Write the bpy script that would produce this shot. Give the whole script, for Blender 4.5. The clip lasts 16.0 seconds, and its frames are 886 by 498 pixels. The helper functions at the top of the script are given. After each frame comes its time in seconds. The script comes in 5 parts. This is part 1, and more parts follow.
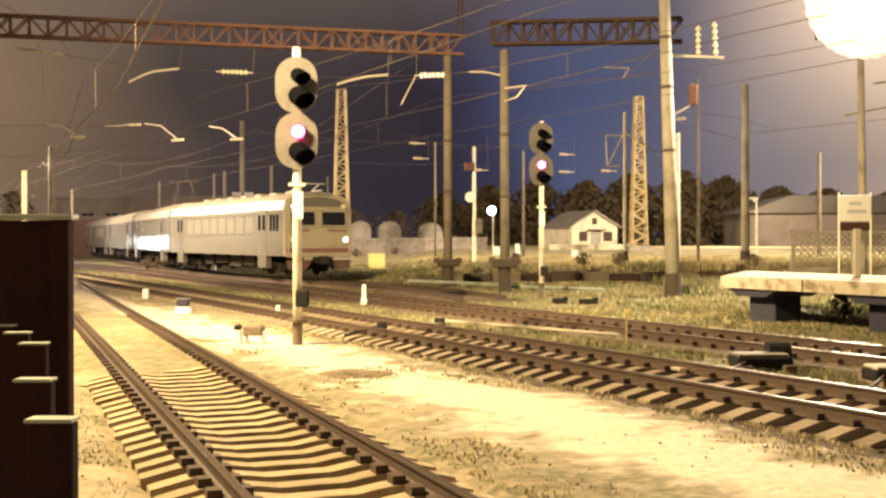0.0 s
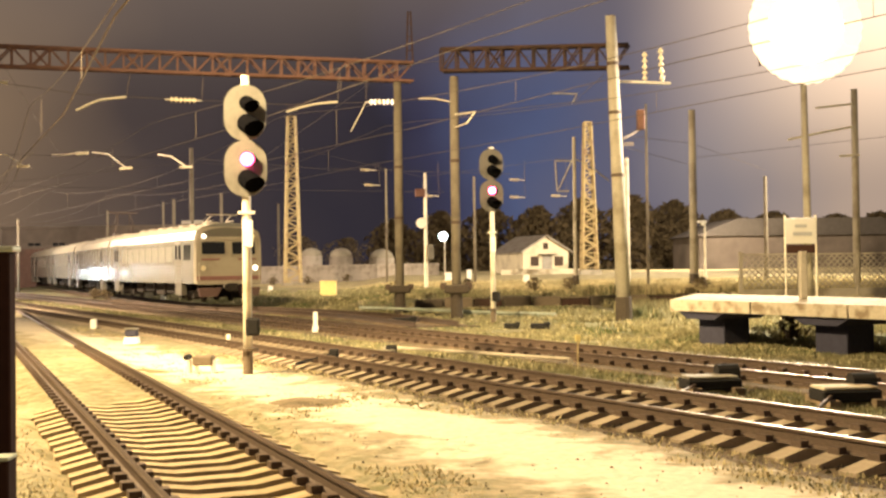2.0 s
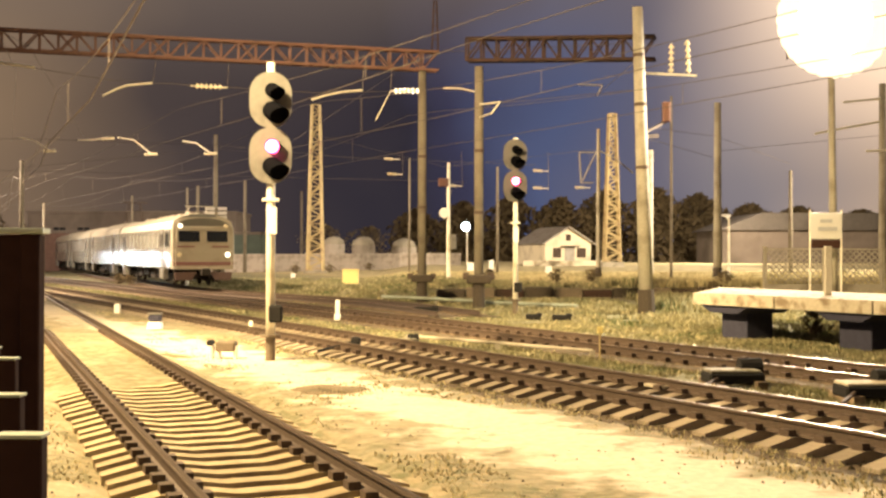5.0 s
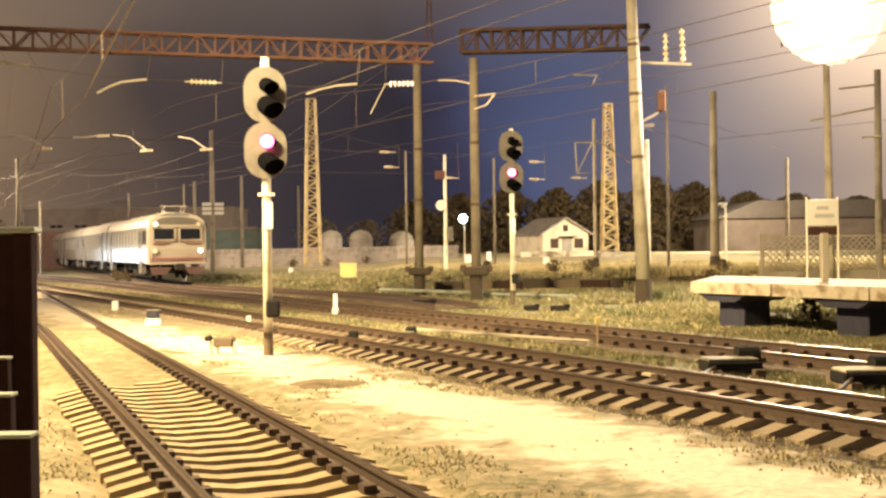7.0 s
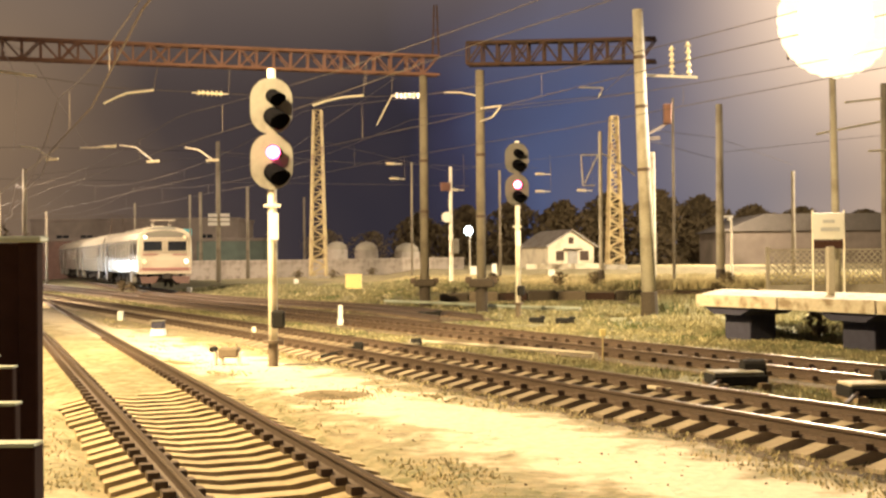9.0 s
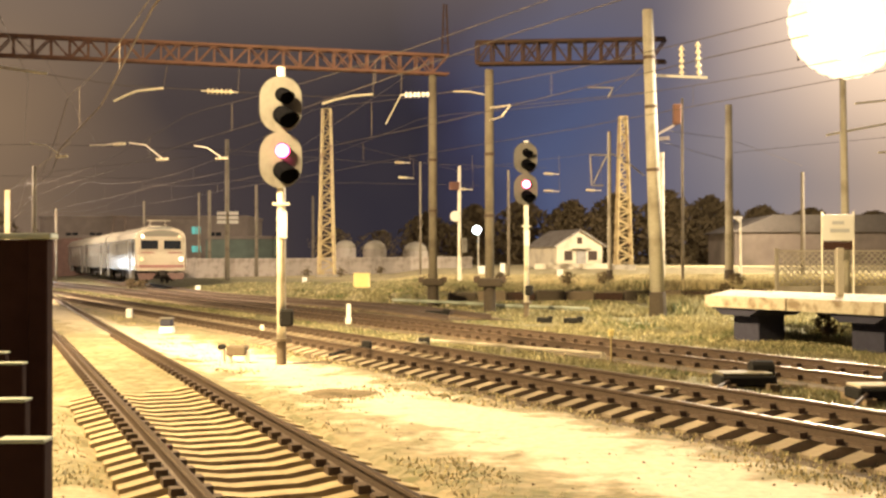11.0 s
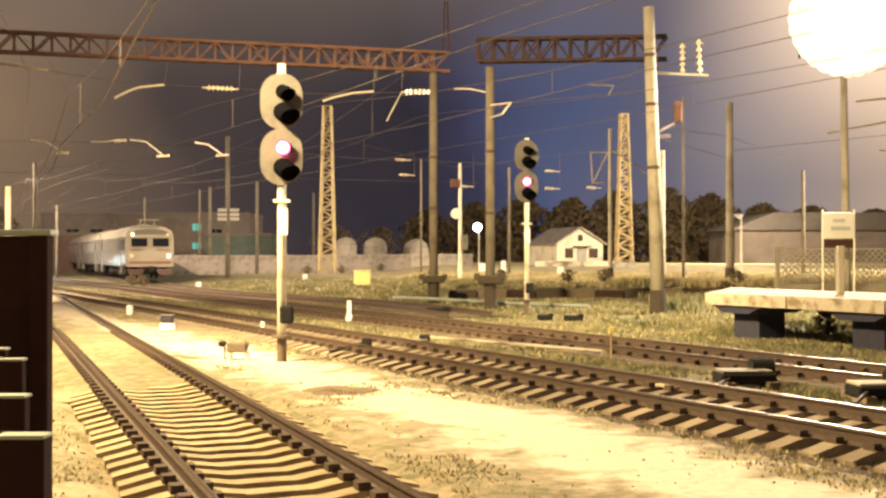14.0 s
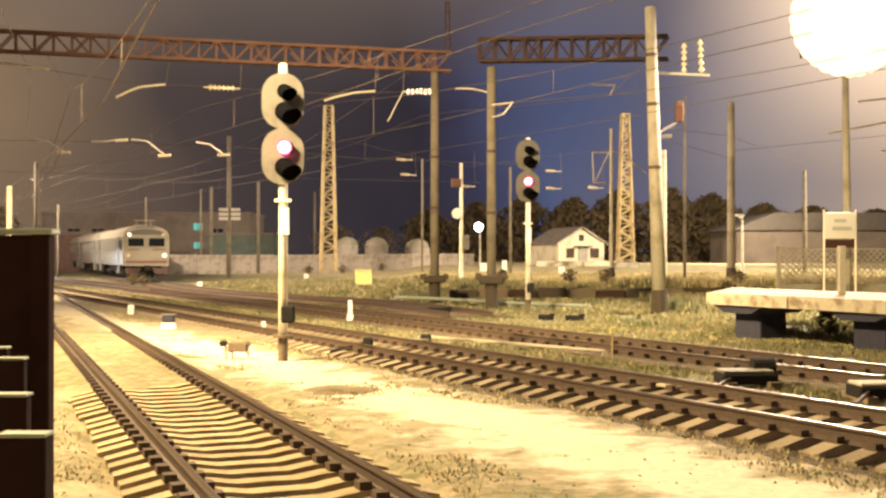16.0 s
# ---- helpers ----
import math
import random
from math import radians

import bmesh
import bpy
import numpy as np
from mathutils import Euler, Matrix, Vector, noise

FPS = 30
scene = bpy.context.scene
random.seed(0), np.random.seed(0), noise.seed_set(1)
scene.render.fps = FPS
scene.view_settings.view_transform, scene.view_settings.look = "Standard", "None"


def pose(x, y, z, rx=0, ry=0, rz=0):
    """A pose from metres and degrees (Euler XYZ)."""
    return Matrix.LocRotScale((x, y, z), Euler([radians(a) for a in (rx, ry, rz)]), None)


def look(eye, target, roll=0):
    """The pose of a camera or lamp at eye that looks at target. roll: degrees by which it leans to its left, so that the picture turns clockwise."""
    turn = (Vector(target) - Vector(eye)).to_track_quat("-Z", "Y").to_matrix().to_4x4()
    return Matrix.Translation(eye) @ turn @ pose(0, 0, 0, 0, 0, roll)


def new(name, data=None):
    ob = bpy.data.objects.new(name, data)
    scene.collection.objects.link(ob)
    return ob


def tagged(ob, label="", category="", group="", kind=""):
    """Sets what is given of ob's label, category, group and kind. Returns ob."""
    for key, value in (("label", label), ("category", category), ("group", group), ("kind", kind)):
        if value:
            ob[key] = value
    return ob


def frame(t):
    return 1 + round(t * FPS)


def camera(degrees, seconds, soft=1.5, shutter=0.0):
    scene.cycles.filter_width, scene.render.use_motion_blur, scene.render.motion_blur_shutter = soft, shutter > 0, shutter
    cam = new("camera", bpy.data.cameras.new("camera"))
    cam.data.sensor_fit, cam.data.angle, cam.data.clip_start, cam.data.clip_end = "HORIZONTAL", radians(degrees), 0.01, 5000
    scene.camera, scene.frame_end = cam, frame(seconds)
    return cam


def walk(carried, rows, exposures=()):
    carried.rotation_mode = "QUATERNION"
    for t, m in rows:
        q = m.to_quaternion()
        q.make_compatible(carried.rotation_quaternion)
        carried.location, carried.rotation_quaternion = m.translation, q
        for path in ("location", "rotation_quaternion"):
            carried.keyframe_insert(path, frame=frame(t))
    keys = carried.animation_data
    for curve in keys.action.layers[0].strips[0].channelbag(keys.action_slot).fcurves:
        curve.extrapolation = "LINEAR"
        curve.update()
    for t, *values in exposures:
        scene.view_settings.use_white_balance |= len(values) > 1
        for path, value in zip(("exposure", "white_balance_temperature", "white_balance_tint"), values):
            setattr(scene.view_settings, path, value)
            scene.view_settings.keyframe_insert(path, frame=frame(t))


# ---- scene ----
cam = camera(42.0, 16.0, soft=2.5)
walk(cam, [
    (0.0, pose(-0.023, 0.0, 2.161, 89.49, 0.10, 0.68)),
    (0.5, pose(-0.015, 0.0, 2.166, 90.19, 0.67, 0.87)),
    (1.0, pose(-0.002, 0.0, 2.167, 90.65, 0.63, -1.46)),
    (1.5, pose(0.003, 0.0, 2.166, 90.66, 0.51, -1.64)),
    (2.0, pose(0.000, 0.0, 2.170, 90.76, 0.72, -1.70)),
    (2.5, pose(-0.008, 0.0, 2.169, 90.97, 0.41, -1.17)),
    (3.0, pose(-0.008, 0.0, 2.168, 91.10, 0.44, -0.49)),
    (3.5, pose(-0.014, 0.0, 2.167, 90.74, 0.25, -0.66)),
    (6.0, pose(-0.023, 0.0, 2.158, 90.24, -0.23, -0.52)),
    (6.5, pose(-0.003, 0.0, 2.165, 90.34, 0.49, -0.09)),
    (7.0, pose(0.003, 0.0, 2.163, 89.89, 0.71, -0.72)),
    (7.5, pose(0.006, 0.0, 2.159, 89.73, 0.56, -0.93)),
    (8.0, pose(0.003, 0.0, 2.163, 90.49, 0.72, -0.46)),
    (8.5, pose(0.005, 0.0, 2.161, 90.38, 0.60, -0.37)),
    (9.0, pose(0.004, 0.0, 2.161, 90.48, 0.45, -0.45)),
    (11.5, pose(-0.000, 0.0, 2.160, 90.44, 0.10, -0.00)),
    (12.0, pose(0.002, 0.0, 2.161, 90.46, 0.15, -0.06)),
    (12.5, pose(0.002, 0.0, 2.160, 90.40, 0.21, -0.13)),
    (13.0, pose(0.005, 0.0, 2.159, 90.37, 0.23, -0.10)),
    (13.5, pose(0.003, 0.0, 2.161, 90.36, 0.17, -0.00)),
    (14.0, pose(0.003, 0.0, 2.159, 90.31, 0.03, -0.01)),
    (14.5, pose(0.000, 0.0, 2.160, 90.39, -0.00, 0.00)),
    (15.0, pose(0.002, 0.0, 2.157, 90.45, 0.15, 0.02)),
    (15.5, pose(0.003, 0.0, 2.161, 90.44, 0.07, 0.11)),
    (16.0, pose(0.002, 0.0, 2.157, 90.30, -0.02, 0.05)),
], exposures=[(0.0, 0.66), (3.5, 0.76), (6.0, 0.75), (16.0, 0.75)])

# ---- night sky: town glow and lamp haze painted in, brownish to one side, blue in the middle ----
world = bpy.data.worlds.new("night_sky")
scene.world = world
world.use_nodes = True
wn, wl = world.node_tree.nodes, world.node_tree.links
wn.clear()
w_out = wn.new("ShaderNodeOutputWorld")
w_bg = wn.new("ShaderNodeBackground")
w_tc = wn.new("ShaderNodeTexCoord")
w_sep = wn.new("ShaderNodeSeparateXYZ")
w_ramp = wn.new("ShaderNodeValToRGB")
w_map = wn.new("ShaderNodeMapRange")
w_noise = wn.new("ShaderNodeTexNoise")
w_noise.inputs["Scale"].default_value = 7.0
w_add = wn.new("ShaderNodeMath")
w_add.operation = "MULTIPLY_ADD"
w_add.inputs[1].default_value = 0.16
w_map.inputs["From Min"].default_value, w_map.inputs["From Max"].default_value = -0.45, 0.50
ramp = w_ramp.color_ramp
ramp.elements[0].position, ramp.elements[0].color = 0.14, (0.112, 0.073, 0.043, 1)
ramp.elements[1].position, ramp.elements[1].color = 0.95, (0.19, 0.140, 0.108, 1)
for pos, col in ((0.34, (0.030, 0.022, 0.020, 1)), (0.52, (0.013, 0.011, 0.015, 1)), (0.58, (0.018, 0.017, 0.032, 1)), (0.66, (0.034, 0.041, 0.078, 1)),
                 (0.76, (0.056, 0.052, 0.072, 1)), (0.85, (0.105, 0.090, 0.094, 1))):
    e = ramp.elements.new(pos)
    e.color = col
wl.new(w_tc.outputs["Generated"], w_sep.inputs[0])
wl.new(w_tc.outputs["Generated"], w_noise.inputs["Vector"])
wl.new(w_noise.outputs["Fac"], w_add.inputs[0])
wl.new(w_sep.outputs["X"], w_add.inputs[2])
wl.new(w_add.outputs[0], w_map.inputs["Value"])
wl.new(w_map.outputs["Result"], w_ramp.inputs["Fac"])
w_high = wn.new("ShaderNodeMapRange")
w_high.interpolation_type = "SMOOTHSTEP"
w_high.inputs["From Min"].default_value, w_high.inputs["From Max"].default_value = 0.12, 0.27
w_high.inputs["To Max"].default_value = 0.7
w_mix = wn.new("ShaderNodeMix")
w_mix.data_type = "RGBA"
w_mix.inputs["B"].default_value = (0.080, 0.060, 0.049, 1)
wl.new(w_sep.outputs["Z"], w_high.inputs["Value"])
w_side = wn.new("ShaderNodeMapRange")
w_side.inputs["From Min"].default_value, w_side.inputs["From Max"].default_value = 0.10, 0.30
w_side.inputs["To Min"].default_value, w_side.inputs["To Max"].default_value = 1.0, 0.0
w_both = wn.new("ShaderNodeMath")
w_both.operation = "MULTIPLY"
wl.new(w_sep.outputs["X"], w_side.inputs["Value"])
wl.new(w_high.outputs["Result"], w_both.inputs[0])
wl.new(w_side.outputs["Result"], w_both.inputs[1])
wl.new(w_both.outputs[0], w_mix.inputs["Factor"])
wl.new(w_ramp.outputs["Color"], w_mix.inputs["A"])
# the floodlight's halo painted into the sky, brighter with height on the side of the platform
w_hx, w_hz, w_haze, w_glow = wn.new("ShaderNodeMapRange"), wn.new("ShaderNodeMapRange"), wn.new("ShaderNodeMath"), wn.new("ShaderNodeMix")
for node, lo, hi, source in ((w_hx, 0.17, 0.42, "X"), (w_hz, 0.05, 0.25, "Z")):
    node.interpolation_type = "SMOOTHSTEP"
    node.inputs["From Min"].default_value, node.inputs["From Max"].default_value = lo, hi
    wl.new(w_sep.outputs[source], node.inputs["Value"])
w_haze.operation = "MULTIPLY"
wl.new(w_hx.outputs["Result"], w_haze.inputs[0])
wl.new(w_hz.outputs["Result"], w_haze.inputs[1])
w_glow.data_type = "RGBA"
w_glow.inputs["B"].default_value = (0.85, 0.60, 0.40, 1)
wl.new(w_haze.outputs[0], w_glow.inputs["Factor"])
wl.new(w_mix.outputs["Result"], w_glow.inputs["A"])
# away from the lit yard the night sky is dark
w_ahead, w_night = wn.new("ShaderNodeMapRange"), wn.new("ShaderNodeMix")
w_ahead.interpolation_type = "SMOOTHSTEP"
w_ahead.inputs["From Min"].default_value, w_ahead.inputs["From Max"].default_value = 0.35, 0.85
wl.new(w_sep.outputs["Y"], w_ahead.inputs["Value"])
w_night.data_type = "RGBA"
w_night.inputs["A"].default_value = (0.075, 0.057, 0.045, 1)
wl.new(w_ahead.outputs["Result"], w_night.inputs["Factor"])
wl.new(w_glow.outputs["Result"], w_night.inputs["B"])
wl.new(w_night.outputs["Result"], w_bg.inputs["Color"])
w_bg.inputs["Strength"].default_value = 1.45
wl.new(w_bg.outputs[0], w_out.inputs["Surface"])


def lamp(name, kind, place, power, color, size=0.5, target=None, cone=120, blend=0.6):
    data = bpy.data.lights.new(name, kind)
    data.energy, data.color = power, color
    if kind == "SPOT":
        data.spot_size, data.spot_blend, data.shadow_soft_size = radians(cone), blend, size
    elif kind == "AREA":
        data.size = size
    else:
        data.shadow_soft_size = size
    ob = new(name, data)
    ob.matrix_world = look(place, target) if target else pose(*place)
    return ob


# yard lighting: sodium floods out of view, the mast over the platform, added fill lamps
SODIUM = (1.0, 0.72, 0.355)
lamp("yard_flood_light", "SPOT", (-14, 17.5, 15.5), 38000, SODIUM, 0.9, (0.5, 16, 0), 125, 0.9)
lamp("platform_mast_light", "SPOT", (15.3, 43.6, 11.0), 24000, (1.0, 0.84, 0.62), 0.6, (9, 31, 0), 130, 0.7)
# added fill from an unseen place, to brighten the far field and house
lamp("far_fill_light", "SPOT", (50, 72, 15), 130000, (1.0, 0.81, 0.56), 0.6, (2, 94, 0), 74, 0.7)
lamp("yard_mast_light", "SPOT", (-26, 59, 16), 52000, (1.0, 0.73, 0.45), 0.8, (-11, 70, 1), 100, 0.6)
# second, added flood that lifts the middle distance
lamp("yard_far_fill_light", "SPOT", (-14, 13.6, 16.4), 76000, SODIUM, 0.9, (0.5, 44, 0), 66, 0.9)
# added fill without a fixture, to brighten the trees and warehouse
lamp("warehouse_fill_light", "POINT", (31, 128, 11), 22000, (1.0, 0.78, 0.52), 0.6)
# added fill, out of view, that brightens the far train
lamp("far_train_fill_light", "POINT", (-42, 95, 14), 32000, (1.0, 0.75, 0.52), 0.6)

# ---- directions of the tracks ----
A1, A2 = radians(21.5), radians(27.5)
U2, N2 = Vector((-math.sin(A2), math.cos(A2), 0)), Vector((math.cos(A2), math.sin(A2), 0))


def across(x, y):
    """Metres from the camera's line to the right of the main tracks."""
    return x * N2.x + y * N2.y


def smooth(a, b, v):
    v = min(1.0, max(0.0, (v - a) / (b - a)))
    return v * v * (3 - 2 * v)


def ground_z(x, y):
    c = across(x, y)
    g = 0.25 * smooth(22.0, 25.5, c) + 0.45 * smooth(52.6, 53.6, y) * smooth(-5, -1, x) + 0.5 * smooth(64, 110, y) * smooth(-30, 0, x)
    return g * (1 - smooth(4.5, 6.5, x) * (1 - smooth(40, 47, y)))


def track_dip(x, y):
    """How far the soil lies lower between the sleepers."""
    d1 = abs(x * math.cos(A1) + y * math.sin(A1) - 2.5)
    dip = (1 - smooth(1.22, 1.50, d1)) * (1 - smooth(17.5, 20.5, y))
    c = across(x, y)
    for track_c in (10.9,):
        dip = max(dip, (1 - smooth(1.35, 1.85, abs(c - track_c))) * (1 - smooth(26, 31, y)))
    return 0.17 * dip


# ---- materials ----
def material(name, base, rough=0.7, metal=0.0, grain=20.0, spread=0.25, bump=0.2, stain=None, stain_at=(0.5, 0.68), stain_scale=1.5, by_piece=0.0, distance=0.01):
    m = bpy.data.materials.new(name)
    m.use_nodes = True
    n, l = m.node_tree.nodes, m.node_tree.links
    b = n["Principled BSDF"]
    b.inputs["Roughness"].default_value, b.inputs["Metallic"].default_value = rough, metal
    b.inputs["Specular IOR Level"].default_value = 0.15 if rough > 0.75 else 0.5
    tc = n.new("ShaderNodeTexCoord")
    fine = n.new("ShaderNodeTexNoise")
    fine.inputs["Scale"].default_value, fine.inputs["Detail"].default_value = grain, 6
    l.new(tc.outputs["Object"], fine.inputs["Vector"])
    mix = n.new("ShaderNodeMix")
    mix.data_type = "RGBA"
    mix.inputs["A"].default_value = (*[c * (1 - spread) for c in base], 1)
    mix.inputs["B"].default_value = (*[min(1, c * (1 + spread)) for c in base], 1)
    l.new(fine.outputs["Fac"], mix.inputs["Factor"])
    color = mix.outputs["Result"]
    if stain:
        big = n.new("ShaderNodeTexNoise")
        big.inputs["Scale"].default_value, big.inputs["Detail"].default_value = stain_scale, 5
        l.new(tc.outputs["Object"], big.inputs["Vector"])
        cut = n.new("ShaderNodeMapRange")
        cut.inputs["From Min"].default_value, cut.inputs["From Max"].default_value = stain_at
        l.new(big.outputs["Fac"], cut.inputs["Value"])
        over = n.new("ShaderNodeMix")
        over.data_type = "RGBA"
        over.inputs["B"].default_value = (*stain, 1)
        l.new(cut.outputs["Result"], over.inputs["Factor"])
        l.new(color, over.inputs["A"])
        color = over.outputs["Result"]
    if by_piece:
        info = n.new("ShaderNodeObjectInfo")
        rng = n.new("ShaderNodeMapRange")
        rng.inputs["To Min"].default_value, rng.inputs["To Max"].default_value = 1 - by_piece, 1 + by_piece
        l.new(info.outputs["Random"], rng.inputs["Value"])
        hsv = n.new("ShaderNodeHueSaturation")
        l.new(rng.outputs["Result"], hsv.inputs["Value"])
        l.new(color, hsv.inputs["Color"])
        color = hsv.outputs["Color"]
    l.new(color, b.inputs["Base Color"])
    if bump:
        bp = n.new("ShaderNodeBump")
        bp.inputs["Strength"].default_value, bp.inputs["Distance"].default_value = bump, distance
        l.new(fine.outputs["Fac"], bp.inputs["Height"])
        l.new(bp.outputs["Normal"], b.inputs["Normal"])
    return m


def glow(name, color, strength):
    m = bpy.data.materials.new(name)
    m.use_nodes = True
    b = m.node_tree.nodes["Principled BSDF"]
    b.inputs["Base Color"].default_value = (*color, 1)
    b.inputs["Emission Color"].default_value = (*color, 1)
    b.inputs["Emission Strength"].default_value = strength
    return m


def ground_material():
    """Sand by the near track, dry grass and soil towards the embankment."""
    m = bpy.data.materials.new("yard_ground")
    m.use_nodes = True
    n, l = m.node_tree.nodes, m.node_tree.links
    b = n["Principled BSDF"]
    b.inputs["Roughness"].default_value = 0.95
    tc = n.new("ShaderNodeTexCoord")

    def noise_at(scale, detail=6):
        t = n.new("ShaderNodeTexNoise")
        t.inputs["Scale"].default_value, t.inputs["Detail"].default_value = scale, detail
        l.new(tc.outputs["Object"], t.inputs["Vector"])
        return t.outputs["Fac"]

    def ranged(v, a, b2, c=0.0, d=1.0):
        r = n.new("ShaderNodeMapRange")
        for key, val in zip(("From Min", "From Max", "To Min", "To Max"), (a, b2, c, d)):
            r.inputs[key].default_value = val
        l.new(v, r.inputs["Value"])
        return r.outputs["Result"]

    def mixed(fac, a, b2):
        x = n.new("ShaderNodeMix")
        x.data_type = "RGBA"
        l.new(fac, x.inputs["Factor"])
        for key, val in (("A", a), ("B", b2)):
            if isinstance(val, tuple):
                x.inputs[key].default_value = (*val, 1)
            else:
                l.new(val, x.inputs[key])
        return x.outputs["Result"]

    def maths(op, a, b2):
        x = n.new("ShaderNodeMath")
        x.operation = op
        for i, val in enumerate((a, b2)):
            if isinstance(val, float):
                x.inputs[i].default_value = val
            else:
                l.new(val, x.inputs[i])
        return x.outputs[0]

    fine, mid, big = noise_at(9.0), noise_at(1.1), noise_at(0.28)
    dot = n.new("ShaderNodeVectorMath")
    dot.operation = "DOT_PRODUCT"
    dot.inputs[1].default_value = N2
    l.new(tc.outputs["Object"], dot.inputs[0])
    c = maths("ADD", dot.outputs["Value"], ranged(mid, 0.3, 0.7, -1.0, 1.0))
    cb = maths("ADD", dot.outputs["Value"], ranged(noise_at(1.6), 0.3, 0.7, -0.7, 0.7))
    sand = mixed(ranged(fine, 0.3, 0.7), (0.30, 0.24, 0.15), (0.43, 0.355, 0.235))
    sand = mixed(ranged(mid, 0.55, 0.75), sand, (0.24, 0.19, 0.115))
    patch = noise_at(0.55, 4)
    sand = mixed(ranged(patch, 0.45, 0.60), sand, mixed(ranged(fine, 0.35, 0.65), (0.13, 0.125, 0.06), (0.30, 0.26, 0.16)))
    turf = mixed(ranged(fine, 0.3, 0.7), (0.085, 0.088, 0.04), (0.19, 0.175, 0.09))
    turf = mixed(ranged(mid, 0.50, 0.70), turf, (0.22, 0.18, 0.105))
    dry = mixed(ranged(mid, 0.35, 0.65), (0.44, 0.37, 0.20), (0.27, 0.24, 0.12))
    weedy = maths("MULTIPLY", maths("MULTIPLY", ranged(c, 1.8, 3.2), ranged(cb, 6.9, 5.7)), ranged(noise_at(0.8, 5), 0.33, 0.52))
    sand = mixed(maths("MULTIPLY", weedy, 0.95), sand, mixed(ranged(noise_at(5.0), 0.40, 0.60), (0.31, 0.25, 0.15), (0.135, 0.13, 0.06)))
    spots = maths("MULTIPLY", ranged(noise_at(2.6, 8), 0.53, 0.64), ranged(noise_at(0.45, 3), 0.40, 0.58))
    sand = mixed(maths("MULTIPLY", spots, 0.75), sand, (0.135, 0.115, 0.06))
    # a paler band with uneven edges, running along the main tracks
    band = maths("MULTIPLY", ranged(cb, 6.2, 7.0), ranged(cb, 9.0, 8.2))
    pale_tone = mixed(ranged(fine, 0.3, 0.7), (0.57, 0.49, 0.37), (0.72, 0.64, 0.51))
    sand = mixed(maths("MULTIPLY", band, 0.85), sand, pale_tone)
    verge = mixed(ranged(noise_at(3.5), 0.36, 0.64), (0.31, 0.245, 0.15), (0.17, 0.155, 0.08))
    sand = mixed(ranged(cb, 8.2, 8.9), sand, verge)
    color = mixed(ranged(c, 9.4, 10.4), sand, turf)
    color = mixed(ranged(c, 30.0, 36.0), color, dry)
    color = mixed(ranged(big, 0.58, 0.75), color, (0.16, 0.12, 0.07))
    l.new(color, b.inputs["Base Color"])
    bp = n.new("ShaderNodeBump")
    bp.inputs["Strength"].default_value, bp.inputs["Distance"].default_value = 0.7, 0.06
    both = maths("ADD", fine, mid)
    l.new(both, bp.inputs["Height"])
    l.new(bp.outputs["Normal"], b.inputs["Normal"])
    return m


M_GROUND = ground_material()
M_BALLAST = material("ballast_stone", (0.062, 0.048, 0.034), 0.95, 0, 14, 0.6, 1.0, (0.055, 0.042, 0.03), distance=0.05)
M_BALLAST_TAN = material("sanded_brown_ballast", (0.135, 0.103, 0.068), 0.95, 0, 14, 0.55, 1.0, (0.075, 0.058, 0.04), distance=0.05)
M_SOIL = material("dark_dry_soil", (0.20, 0.155, 0.095), 0.95, 0, 6, 0.45, 0.8, (0.10, 0.08, 0.045), distance=0.04)
M_RAIL = material("rusty_rail_steel", (0.085, 0.058, 0.042), 0.7, 0.2, 25, 0.4, 0.3)
M_SHINE = material("polished_rail_head", (0.23, 0.18, 0.13), 0.42, 1.0, 40, 0.15, 0.05)
M_DULL = material("dull_rail_head", (0.28, 0.22, 0.155), 0.38, 1.0, 40, 0.25, 0.1)
M_CONC_DARK = material("grimy_concrete_sleeper", (0.29, 0.24, 0.18), 0.9, 0, 18, 0.3, 0.5, (0.14, 0.11, 0.075), by_piece=0.22)
M_CONC_SLEEPER = material("concrete_sleeper", (0.40, 0.325, 0.205), 0.9, 0, 18, 0.25, 0.5, (0.24, 0.18, 0.11), by_piece=0.15)
M_WOOD_SLEEPER = material("old_timber_sleeper", (0.20, 0.15, 0.10), 0.9, 0, 16, 0.35, 0.6, (0.09, 0.07, 0.05), by_piece=0.3)
M_CONCRETE = material("weathered_concrete", (0.35, 0.32, 0.26), 0.85, 0, 12, 0.2, 0.3, (0.20, 0.175, 0.135), stain_scale=0.9)
M_CONC_GREY = material("darker_pole_concrete", (0.20, 0.175, 0.135), 0.9, 0, 12, 0.2, 0.3, (0.12, 0.10, 0.08), stain_scale=0.9)
M_SLAB = material("pale_platform_concrete", (0.47, 0.42, 0.33), 0.85, 0, 10, 0.25, 0.4, (0.24, 0.19, 0.13), stain_at=(0.50, 0.64), stain_scale=2.6)
M_DARKCONC = material("dark_bluish_concrete", (0.045, 0.045, 0.070), 0.9, 0, 10, 0.3, 0.3)
M_DARKBASE = material("dark_base", (0.065, 0.053, 0.042), 0.85, 0, 10, 0.3, 0.4)
M_RUST = material("rust_red_paint", (0.165, 0.084, 0.066), 0.75, 0.1, 15, 0.35, 0.3, (0.13, 0.07, 0.05))
# rust paint darkened in its colour, for the second beam that gets little light
M_RUST_DIM = material("dimmed_rust_paint", (0.052, 0.031, 0.025), 0.85, 0.1, 12, 0.35, 0.3, (0.034, 0.024, 0.02))
M_DIMRED = material("dim_red_wall", (0.15, 0.095, 0.08), 0.9, 0, 2, 0.3, 0.1, (0.10, 0.075, 0.065), stain_scale=0.3)
